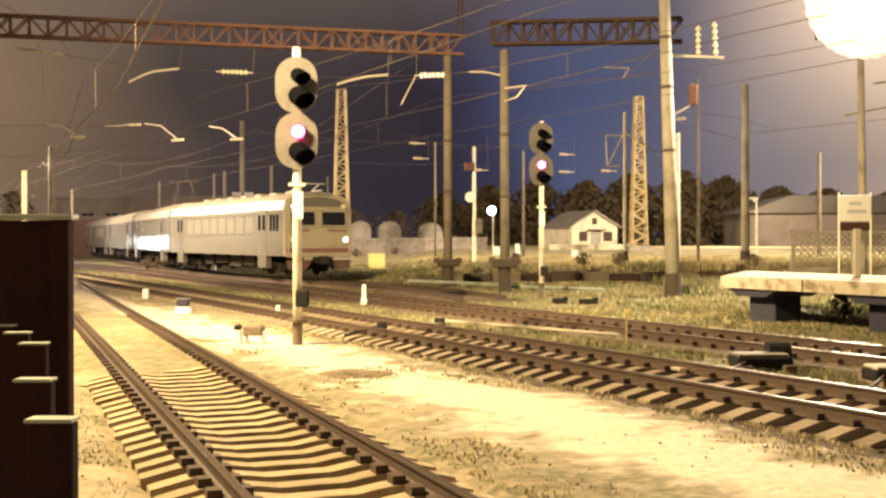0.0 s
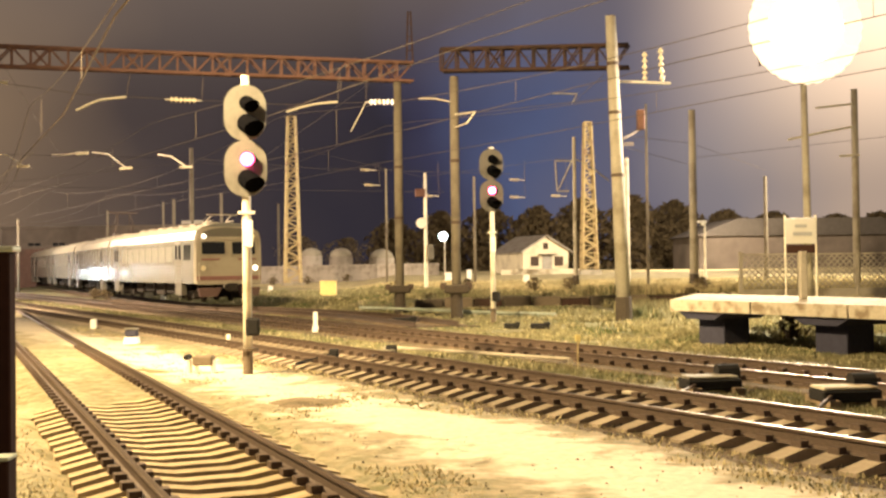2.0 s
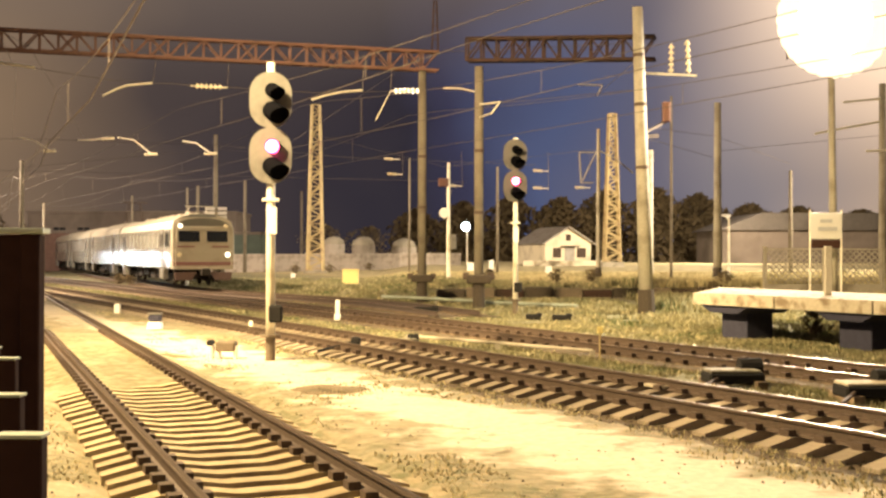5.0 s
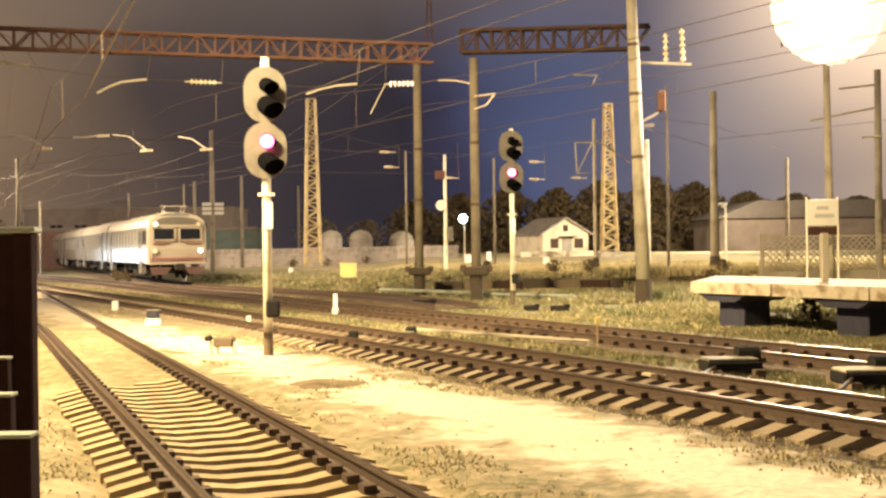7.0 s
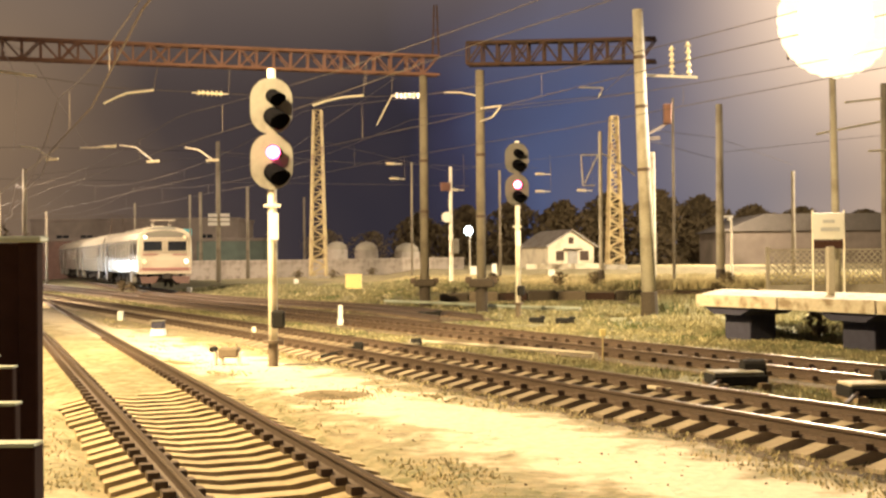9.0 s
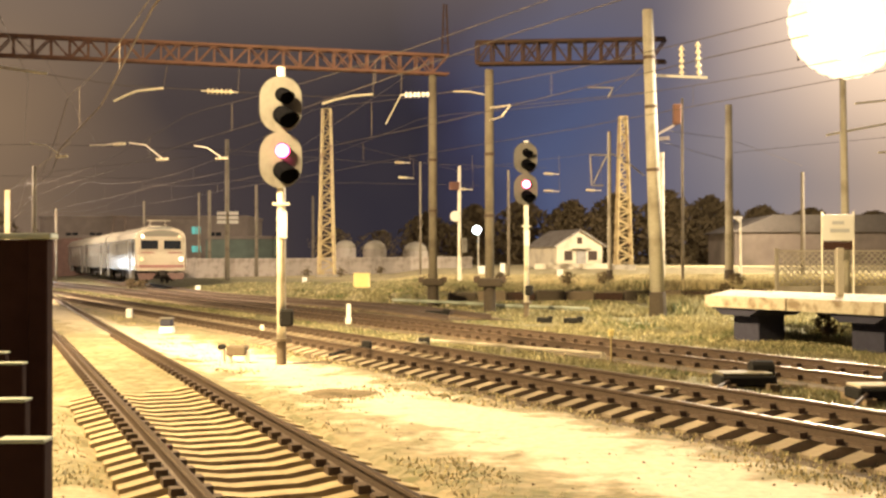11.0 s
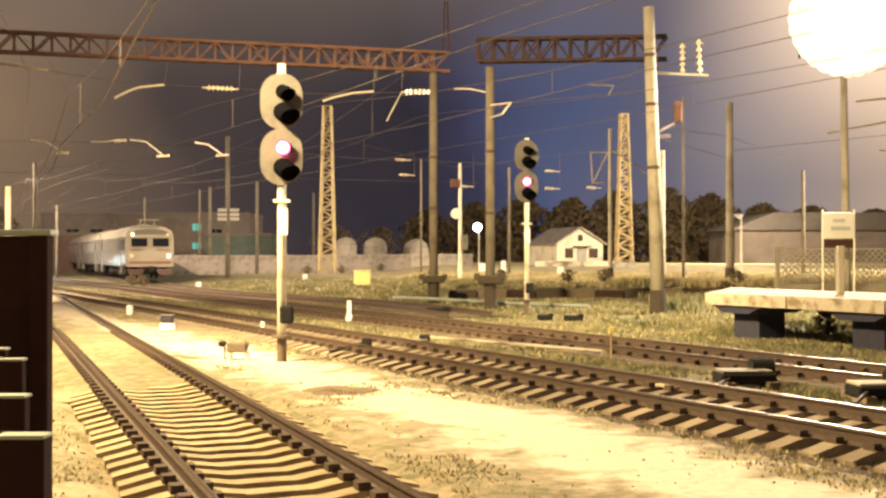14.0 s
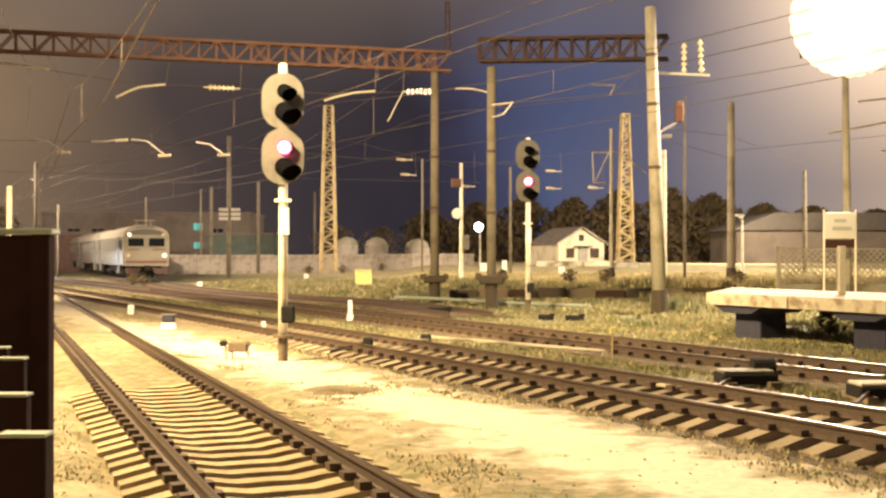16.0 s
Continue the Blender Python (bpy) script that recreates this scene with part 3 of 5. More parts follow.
for x, y, top, r, lab in ((-17.7, 95.0, 12.0, 0.20, "tall pole with signboards near the fence"), (-24.2, 120.0, 9.3, 0.2, "pole beside the fence"),
                          (-17.7, 110.0, 9.2, 0.17, "dark pole behind the fence"), (-32.5, 92.0, 9.6, 0.2, "pole by the far yard"),
                          (-31.0, 120.0, 8.2, 0.13, "thin mast behind the train"), (-23.6, 112.0, 8.6, 0.12, "thin pole beside the fence"),
                          (-14.0, 125.0, 9.0, 0.16, "dim pole beside the lattice mast"), (-36.8, 110.0, 7.0, 0.14, "thin dark pole by the far yard"),
                          (25.0, 80.0, 8.1, 0.15, "slim pole beyond the platform"), (-1.6, 85.0, 9.3, 0.09, "thin dark mast between the columns"),
                          (4.6, 80.0, 8.3, 0.10, "thin dark mast behind the signal"), (14.8, 71.0, 12.0, 0.09, "thin wooden mast with switchgear")):
    concrete_pole((x, y, ground_z(x, y) - 0.05), top - ground_z(x, y), r, r * 0.8, lab, 0, group="far poles", mat=M_CONC_GREY)


# ---- mast signals ----
def hood(bm, x, z, r, length, axis):
    """A cut-away tube over a lens, open below."""
    seg = 12
    rings = []
    for k in (0, 1):
        ring = []
        for i in range(seg + 1):
            a = radians(-50 + 280 * i / seg)
            ring.append(bm.verts.new(Vector((x + r * math.cos(a), -0.04, z + r * math.sin(a))) + Vector(axis) * (length * k * (0.70 + 0.30 * math.sin(a)))))
        rings.append(ring)
    for i in range(seg):
        bm.faces.new((rings[0][i], rings[0][i + 1], rings[1][i + 1], rings[1][i]))
    return bm


def stadium(w, h, seg=12):
    r = w / 2
    pts = [(r * math.cos(radians(180 * i / seg)), h / 2 - r + r * math.sin(radians(180 * i / seg))) for i in range(seg + 1)]
    pts += [(-r * math.cos(radians(180 * i / seg)), -h / 2 + r - r * math.sin(radians(180 * i / seg))) for i in range(seg + 1)]
    return pts


def mast_signal(place, turn, label, mast_h, face, hood_axis, head_w=0.86, head_h=1.16, lit=(0.0, 0.20), paint=M_SIGNAL, plate="pale oval background plate"):
    base = thing("mast_signal", place, label, "railway signal", "mast signals", turn)
    z1 = mast_h
    part("mast", cyl(BM(), (0, 0.10, -0.2), (0, 0.10, z1), 0.095, 0.085, 12), M_MAST, base, "white-painted tubular mast", smooth_shade=True)
    part("mast_foot", cyl(BM(), (0, 0.10, -0.2), (0, 0.10, 0.5), 0.105, 0.10, 12), M_FOOT, base, "grimy grey mast foot")
    part("flange", cyl(BM(), (0, 0.10, 0.46), (0, 0.10, 0.51), 0.21, 0.21, 12), M_FOOT, base)
    part("junction_box", box(BM(), (0.28, 0.22, 0.36), (0.11, 0.0, 0.94), 0.04), M_BLACK, base, "black cable box")
    part("number_plate", box(BM(), (0.20, 0.02, 0.55), (0.03, -0.01, 2.85), 0.005), M_WHITE, base, "white plate")
    part("bracket", box(BM(), (0.34, 0.12, 0.06), (0, 0.05, 3.28)), M_MAST, base)
    for k, zc in enumerate((face, face + head_h - 0.02)):
        head = part("signal_head", prism(BM(), stadium(head_w, head_h), -0.02, 0.02), paint, base, plate, pose(0, -0.02, zc))
        # hoods slanted and filled black, so they also stand for their cast shadow
        for dz in (0.20, -0.22):
            shows = k == 0 and dz > 0
            reach = 0.14 if shows else 0.40 if dz > 0 else 0.56
            wide = 0.15 if dz > 0 else 0.195
            deep = Vector((0.03, 0.0, dz)) + Vector(hood_axis) * (0.10 if shows else reach * 0.62)
            part("lens_case", cyl(BM(), (0.03, 0.0, dz), deep, 0.115 if shows else wide * 0.96, 0.11 if shows else wide * 0.96, 14), M_HOOD, head, "black tube that fills the hood as its shade")
            part("visor", hood(BM(), 0.03, dz, wide, reach, hood_axis), M_HOOD, head, "black cut-away hood")
        part("lamp_case", box(BM(), (0.36, 0.26, 0.92), (0, 0.17, 0), 0.03), M_BLACK, head, "black lamp housing")
        if k == 0:
            part("red_lens", cyl(BM(), (0.04, -0.16, lit[1] - 0.02), (0.04, -0.185, lit[1] - 0.02), 0.105, 0.10, 14), M_REDCORE, head, "lit red lens")
            # glowing ring that stands for the red halo around the lens
            part("lens_halo", cyl(BM(), (0.04, -0.10, lit[1] - 0.02), (0.04, -0.17, lit[1] - 0.02), 0.145, 0.14, 14), M_RED_HALO, head)
    return base


mast_signal((-3.31, 23.7, 0.0), 4, "two-headed mast signal showing red beside the near track", 6.10, 4.18, (0.44, -0.83, -0.34))
mast_signal((3.05, 42.0, 0.03), -10, "two-headed mast signal showing red below the portal", 6.4, 4.62, (0.44, -0.83, -0.32), paint=M_SIGNAL_DIM, plate="oval background plate in dimmed grey")


# ---- the train ----
def coach_section(w=3.48, floor=1.15, side=3.35, top=4.20):
    h = w / 2
    pts = [(-h, floor), (-h - 0.02, floor + 0.9), (-h, side)]
    for i in range(1, 8):
        a = radians(180 - 180 * i / 8)
        pts.append((h * math.cos(a), side + (top - side) * math.sin(a) ** 0.8))
    pts += [(h, side), (h + 0.02, floor + 0.9), (h, floor)]
    return pts


def bogie(parent, y):
    bm = BM()
    box(bm, (2.5, 3.0, 0.30), (0, 0, 0.68), 0.03)
    for x in (-1.05, 1.05):
        box(bm, (0.22, 3.3, 0.34), (x, 0, 0.62), 0.03)
        for dy in (-1.25, 1.25):
            box(bm, (0.32, 0.42, 0.42), (x + (0.06 if x > 0 else -0.06), dy, 0.56), 0.04)
    b = part("bogie", bm, M_UNDER, parent, at=pose(0, y, 0))
    for dy in (-1.25, 1.25):
        part("wheelset", cyl(cyl(cyl(BM(), (-0.79, dy, 0.66), (-0.66, dy, 0.66), 0.47, 0.47, 20), (0.66, dy, 0.66), (0.79, dy, 0.66), 0.47, 0.47, 20), (-0.7, dy, 0.66), (0.7, dy, 0.66), 0.09), M_UNDER, b)
    return b


def coach(name, label, cab):
    """A coach 20 m long whose outer end is at y = 0; the rest lies at y above 0."""
    L = 19.8
    base = thing(name, (0, 0, 0), label, "railway coach", "coaches of the train")
    sec = coach_section()
    body = part("body", prism(BM(), sec, 0.25 if cab else 0.05, L), M_SIDE, base, "pale silver ribbed coach body")
    # roof skin a little proud of the body
    top = [(x * 1.006, z + 0.012) for x, z in sec if z >= 3.34]
    inner = [(x * 0.99, z - 0.03) for x, z in reversed(top)]
    part("roof", prism(BM(), top + inner, 0.3 if cab else 0.1, L - 0.05), M_ROOF, base, "pale rounded roof", smooth_shade=False)
    for i in range(7):
        part("roof_vent", box(BM(), (0.7, 0.9, 0.16), (0, 3.2 + i * 2.3, 4.24), 0.04), M_ROOF, base)
    for s in (-1, 1):
        ribs = BM()
        for z in (1.30, 1.44, 1.58, 1.72, 1.86, 2.02, 3.18):
            box(ribs, (0.03, L - 0.6, 0.05), (s * 1.765, L / 2 + 0.1, z), 0.008)
        part("side_ribs", ribs, M_SIDE, base)
        doors = (3.1, 17.6)
        for y in doors:
            d = part("door", box(BM(), (0.05, 1.35, 2.34), (s * 1.75, y, 2.23), 0.01), M_DOOR, base, "grey double sliding door")
            part("door_step", box(BM(), (0.30, 1.2, 0.62), (s * 1.62, y, 0.84), 0.03), M_DOOR, d)
            for e in (-0.33, 0.33):
                part("door_glass", box(BM(), (0.03, 0.42, 0.75), (s * 1.765, y + e, 2.75), 0.01), M_GLASS, d)
        for i in range(8):
            w = part("window", box(BM(), (0.05, 1.10, 0.86), (s * 1.75, 4.95 + i * 1.50, 2.66), 0.015), M_SIDEGLASS, base, "hazy side window")
            for dz in (-0.46, 0.46):
                part("window_bar", box(BM(), (0.06, 1.22, 0.06), (s * 1.755, 4.95 + i * 1.50, 2.66 + dz)), M_SIDE, w)
    boxes = BM()
    for y, l2, h2 in ((6.2, 1.6, 0.55), (8.4, 1.8, 0.65), (10.8, 2.0, 0.5), (13.2, 1.5, 0.6)):
        box(boxes, (2.7, l2, h2), (0, y, 1.14 - h2 / 2), 0.03)
    part("underfloor_case", boxes, M_UNDER, base)
    bogie(base, 3.4), bogie(base, L - 3.2)
    part("gangway", box(BM(), (1.1, 0.5, 2.3), (0, L + 0.2, 2.25), 0.04), M_BLACK, base)
    if cab:
        # nose: the section drawn in towards the front
        bm = BM()
        a = [bm.verts.new((x, 0.25, z)) for x, z in sec]
        b = [bm.verts.new((x * 0.955, 0.06 if z < 2.2 else 0.06 + 0.10 * (z - 2.2), 1.15 + (z - 1.15) * 0.965)) for x, z in sec]
        for i in range(len(a)):
            j = (i + 1) % len(a)
            bm.faces.new((a[i], b[i], b[j], a[j]))
        bm.faces.new(b)
        nose = part("cab_front", bm, M_CREAM, base, "cream flat cab front")
        tilt = pose(0, 0, 0, -6, 0, 0)
        for side in (-1, 1):
            for y in (0.95, 1.40, 1.85):
                part("cab_window", box(BM(), (0.05, 0.30, 0.78), (side * 1.75, y, 2.72), 0.015), M_GLASS, base, "dark narrow cab window")
        for x in (-0.78, 0.78):
            w = part("windscreen", box(BM(), (1.16, 0.05, 0.60), (0, 0, 0), 0.03), M_GLASS, nose, "dark windscreen pane", pose(x, 0.115, 2.92) @ tilt)
            fr = BM()
            for dx in (-0.65, 0.65):
                box(fr, (0.08, 0.06, 0.80), (dx, -0.01, 0))
            for dz in (-0.37, 0.37):
                box(fr, (1.38, 0.06, 0.08), (0, -0.01, dz))
            part("windscreen_frame", fr, M_CREAM, w)
            part("wiper", bar(BM(), (0.1, -0.05, -0.30), (0.35, -0.05, 0.18), 0.02), M_BLACK, w)
            part("headlight", cyl(BM(), (x * 1.62, 0.14, 3.52), (x * 1.62, 0.02, 3.50), 0.11, 0.11, 12), M_TAIL if x < 0 else M_INSUL, nose, "round roof-line lamp")
            lo = part("marker_lamp", cyl(BM(), (x * 1.72, 0.10, 1.92), (x * 1.72, -0.02, 1.92), 0.15, 0.14, 12), M_TAIL if x > 0 else M_INSUL, nose, "round marker lamp")
            part("lamp_ring", cyl(BM(), (x * 1.72, 0.10, 1.92), (x * 1.72, -0.01, 1.92), 0.20, 0.19, 12), M_CREAM, lo)
        part("visor_band", box(BM(), (2.9, 0.06, 0.14), (0, 0.15, 3.40), 0.02), M_CREAM, nose)
        part("red_stripe", box(BM(), (0.95, 0.04, 0.09), (-0.95, 0.055, 2.36), 0.01), M_RED, nose, "short red stripe")
        part("red_stripe", box(BM(), (0.95, 0.04, 0.09), (0.95, 0.055, 2.36), 0.01), M_RED, nose, "short red stripe")
        brow = [(1.45 * math.cos(radians(a)), 3.50 + 0.46 * math.sin(radians(a))) for a in range(0, 181, 15)]
        part("forehead_panel", prism(BM(), brow, 0.165, 0.24), M_DOOR, nose, "grey-brown domed panel over the windscreens")
        part("red_band", box(BM(), (3.30, 0.05, 0.20), (0, 0.045, 1.42), 0.01), M_RED, nose, "faded red band")
        part("buffer_beam", box(BM(), (3.30, 0.10, 0.13), (0, 0.03, 1.16), 0.02), M_CREAM, nose, "pale buffer beam")
        for x in (-1.0, 1.0):
            part("plough", prism(BM(), [(x - 0.62, 0.95), (x + 0.62, 0.95), (x + (0.5 if x > 0 else 0.35), 0.50), (x - (0.35 if x > 0 else 0.5), 0.50)], -0.02, 0.14), M_PINK, nose, "dusty red plough plate")
        part("coupler", box(box(BM(), (0.34, 0.9, 0.34), (0, -0.15, 0.95), 0.05), (0.5, 0.3, 0.42), (0, -0.55, 0.95), 0.06), M_UNDER, base, "automatic coupler")
        for x in (-1.55, 1.55):
            part("handrail", bar(BM(), (x, 0.0, 1.3), (x, 0.0, 2.2), 0.03), M_ARM, nose)
        pan = BM()
        for x in (-0.55, 0.55):
            bar(pan, (x, 1.0, 4.32), (x, 2.3, 4.32), 0.05)
            bar(pan, (x, 2.3, 4.32), (x * 0.9, 1.2, 4.62), 0.04)
        bar(pan, (-0.8, 1.2, 4.63), (0.8, 1.2, 4.63), 0.06)
        part("roof_gear", pan, M_ROOF, base)
    return base


coaches = [coach("motor_coach", "cream and red motor coach leading the receding train", True)]
for k in range(4):
    coaches.append(coach("trailer_coach", "silver ribbed trailer coach in the receding train", False))


# ---- platform ----
def build_platform():
    base = thing("platform", (0, 0, 0), "pale concrete platform slab on dark piers", "platform", "", 0, "structure")
    a = Vector((7.0, 30.7, 0))
    e = -U2
    far = Vector((9.0, 36.0, 0))
    outline = [(v.x, v.y) for v in (a, a + e * 30, far + e * 30, far)]
    part("deck", slab(BM(), outline, 0.95, 1.15), M_SLAB, base, "pale worn slab")
    for i in range(8):
        p = a + e * (0.03 + i * 3.0)
        q = a + e * (2.97 + i * 3.0)
        lip = BM()
        d = (q - p)
        m = Matrix.Translation((p + q) / 2 + N2 * 0.10 + Vector((0, 0, 1.01))) @ Matrix.Rotation(math.atan2(d.y, d.x), 4, "Z") @ Matrix.Diagonal((d.length, 0.30, 0.30, 1))
        bmesh.ops.create_cube(lip, size=1, matrix=m)
        part("edge_slab", lip, M_SLAB, base, "stained edge slab")
    for k, s in enumerate((1.1, 5.1, 11.0)):
        p = a + e * s + N2 * 0.85
        pier = part("pier", box(BM(), (0.9, 0.95, 1.2), (0, 0, 0.25), 0.02), M_DARKCONC, base, "dark concrete pier", pose(p.x, p.y, 0, 0, 0, 27.5))
        part("pier_cap", prism(BM(), [(-0.95, 0.94), (0.95, 0.94), (0.95, 0.88), (0.5, 0.66), (-0.5, 0.66), (-0.95, 0.88)], -0.8, 0.8), M_DARKCONC, pier, at=pose(0, 0, 0, 0, 0, 90))
    return base


build_platform()


def station_sign():
    base = thing("station_sign", (15.1, 44.0, 0.10), "white two-line sign board on thin posts", "sign")
    for x in (-0.60, 0.60):
        part("post", cyl(BM(), (x, 0.03, -0.1), (x, 0.03, 3.80), 0.04, 0.04, 8), M_ARM, base)
    b = part("board", box(BM(), (1.22, 0.05, 1.0), (0, 0, 3.19), 0.01), M_SIGNWHITE, base, "white sheet-metal board")
    part("lettering_bar", box(BM(), (0.46, 0.01, 0.13), (0.0, -0.03, 3.37)), M_SIGNTEXT, b, "grey illegible lettering")
    part("lettering_bar", box(BM(), (0.74, 0.01, 0.15), (0.06, -0.03, 3.07)), M_SIGNTEXT, b, "grey illegible lettering")
    part("lower_board", box(BM(), (1.12, 0.03, 0.30), (0, 0.01, 2.49), 0.01), M_DARKSTEEL, base)


station_sign()


def platform_fence():
    base = thing("lattice_fence", (14.5, 50.0, 0.2), "pale lattice fence behind the platform", "fence", "", 4)
    for i in range(7):
        part("post", box(BM(), (0.15, 0.15, 2.45), (i * 2.64, 0, 1.12), 0.01), M_CONCRETE, base)
    for i in range(6):
        bm = BM()
        x0 = i * 2.64 + 0.08
        for k in range(-6, 10):
            for sgn in (1, -1):
                xa = x0 + k * 0.276
                pts = []
                for f in range(8):
                    x = xa + f * 0.20
                    z = 0.75 + (f if sgn > 0 else 7 - f) * 0.20
                    if x0 <= x <= x0 + 2.48:
                        pts.append((x, 0.02 * sgn, z))
                if len(pts) > 1:
                    bar(bm, pts[0], pts[-1], 0.045)
        part("lattice_panel", bm, M_CONCRETE, base, "diamond lattice panel")
        part("top_rail", box(BM(), (2.5, 0.07, 0.08), (x0 + 1.24, 0, 2.22)), M_CONCRETE, base)
        part("base_slab", box(BM(), (2.5, 0.08, 0.75), (x0 + 1.24, 0, 0.34), 0.01), M_CONCRETE, base)
    p = thing("fence_post", (10.2, 29.6, 1.15), "thick pale concrete post on the platform", "post")
    part("shaft", box(BM(), (0.17, 0.17, 1.25), (0, 0, 0.62), 0.015), M_CONCRETE, p)


platform_fence()


# ---- dark barrier beside the camera ----
def build_barrier():
    panel = thing("dark_screen", (-2.62, 5.50, 0), "dark brown steel screen with a pale capped top", "screen")
    part("sheet", box(BM(), (1.5, 0.06, 2.25), (0, 0, 1.125), 0.008), M_DARKSTEEL, panel)
    part("edge_post", box(BM(), (0.09, 0.09, 2.255), (0.71, -0.01, 1.128), 0.008), M_DARKSTEEL, panel)
    part("cap", box(BM(), (1.54, 0.12, 0.028), (0.01, -0.02, 2.268), 0.006), M_CAP, panel, "pale cap strip")
    for d, x in ((2.5, -0.852), (3.21, -1.150), (4.33, -1.565), (4.83, -1.818), (5.25, -2.04)):
        top = 1.765
        post = thing("barrier_post", (x - 0.052, d, 0), "dark steel barrier post with a pale cap", "post", "barrier posts")
        part("shaft", box(BM(), (0.100, 0.045, top), (0, 0, top / 2), 0.004), M_DARKSTEEL, post)
        part("cap", box(BM(), (0.106, 0.06, 0.008), (0, 0, top + 0.004), 0.002), M_CAP, post, "pale metal cap")


build_barrier()


# ---- floodlight mast over the platform ----
def floodlight_mast():
    base = thing("floodlight_mast", (15.75, 45.0, 1.0), "tall mast with lit floodlights spread as wide as their glare", "floodlight mast")
    part("shaft", cyl(BM(), (0, -0.03, -1.0), (0, 0.3, 8.9), 0.17, 0.12, 12), M_CONCRETE, base, smooth_shade=True)
    part("cradle", box(BM(), (2.6, 0.4, 0.10), (0, 0.45, 9.6), 0.02), M_DARKSTEEL, base)
    # lenses fill the whole glare disc; ring 3 is its dimmer halo
    for ring, n in enumerate((1, 6, 14, 28)):
        for i in range(n):
            a = 6.2832 * i / n
            x, z = 0.62 * ring * math.cos(a), 10.36 + 0.62 * ring * math.sin(a)
            f = part("floodlight", cyl(BM(), (x, 0.25, z), (x, -0.05, z), 0.20, 0.38, 14), M_ARM, base)
            part("lens", cyl(BM(), (x, -0.05, z), (x, -0.09 - 0.012 * (i % 2) - 0.03 * (ring % 2), z), 0.43, 0.41, 18), M_FLOOD_HALO if ring == 3 else M_FLOOD, f, "glowing lens of the glare disc")
    for x in (-1.7, -0.6, 0.6, 1.7):
        part("upright", bar(BM(), (x, 0.4, 8.9), (x, 0.4, 12.3), 0.06), M_DARKSTEEL, base)


floodlight_mast()


# ---- overhead wires and fittings ----
def wire(name, points, r, label, group="overhead wires", mat=None):
    """A wire through these places, sagging a little between them."""
    base = thing(name, (0, 0, 0), label, "overhead wire", group)
    verts, faces = [], []
    for p in points:
        verts += [(p.x - r, p.y, p.z), (p.x, p.y, p.z + r), (p.x + r, p.y, p.z), (p.x, p.y, p.z - r)]
    for i in range(len(points) - 1):
        for k in range(4):
            a, b = 4 * i + k, 4 * i + (k + 1) % 4
            faces.append((a, b, b + 4, a + 4))
    me = bpy.data.meshes.new("strand")
    me.from_pydata(verts, [], faces)
    me.materials.append(mat or M_WIRE_DIM)
    part("strand", me, None, base)
    return base


def on_track(c, a, s, z):
    x, y = start_at(c, a, s)
    return Vector((x, y, z))


for c, a, contact, top, lab in ((2.5, A1, 6.0, 7.6, "near track"), (10.9, A2, 6.2, 7.3, "running track"), (15.7, A2, 6.2, 7.8, "brown track"), (20.2, A2, 6.2, 7.7, "train's track")):
    wire("contact_wire", [on_track(c + (0.15 if i % 2 else -0.15), a, -6 + 12 * i, contact) for i in range(12)], 0.022 if a == A1 else 0.009, "bronze contact wire over the " + lab, mat=M_WIRE if a == A1 else None)
    mess = []
    for i in range(49):
        s = -6 + i * 2.75
        f = ((s + 6) % 46) / 46
        mess.append(on_track(c, a, s, contact + 0.45 + (top - contact - 0.45) * (2 * f - 1) ** 2))
    w = wire("catenary_wire", mess, 0.014 if a == A1 else 0.008, "sagging catenary wire over the " + lab, mat=M_WIRE if a == A1 else None)
    for i in range(2, 26, 2):
        p = mess[i * 2 - 1]
        part("dropper", bar(BM(), p, (p.x, p.y, contact), 0.008), M_WIRE, w)

# stray cross wires and feeders
for pts, lab in ((((-17.7, 46, 9.82), (-13.0, 46.9, 9.2), (-5.0, 48.9, 9.0), (-0.4, 50, 9.26)), "cross-span wire below the red portal beam"),
                 (((-0.4, 50, 9.26), (0.5, 46, 8.8), (1.8, 45, 8.5)), "cross-span wire between portal columns"),
                 (((7.6, 42, 9.9), (-0.3, 50, 10.9), (-9, 75, 9.5)), "feeder wire from the leaning pole"),
                 (((7.7, 42, 8.2), (1.85, 45, 8.0)), "cross wire to the leaning pole"),
                 (((8.0, 42, 6.8), (15.5, 62.5, 8.6), (25, 80, 8.5)), "feeder wire beyond the platform"),
                 (((15.5, 62.5, 7.8), (34, 62, 9.6)), "service wire to the platform mast"),
                 (((15.5, 62.5, 7.4), (7.9, 42, 6.4)), "service wire between concrete poles"),
                 (((-40, 80, 10.0), (-28, 80, 10.1), (-15, 80, 9.7), (-6, 84, 9.2), (8, 88, 9.0)), "far cross-span wire over the yard"),
                 (((-45, 95, 9.2), (-17.7, 95, 8.6), (3, 96, 8.2)), "far service wire over the yard"),
                 (((-9.9, 100, 10.5), (-17.7, 95, 10.8), (-32.5, 92, 9.0)), "feeder wire between the far poles"),
                 (((-10, 100, 12.5), (1.1, 90, 9), (15.6, 100, 11.5)), "feeder wire between the lattice masts"),
                 (((-11.9, 37, 5.9), (-12.7, 36, 4.95), (-11.3, 30.0, 3.9)), "anchor wire drawn off the near track"),
                 (((-14, 20, 9.5), (-16, 46, 10.4), (-24, 80, 10.2)), "old feeder wire over the near yard"),
                 (((-7, 14, 8.6), (-16.5, 46, 9.4), (-29, 80, 9.9)), "sagging feeder wire over the near yard")):
    wire("cross_wire", [Vector(p) for p in pts], 0.011, lab)


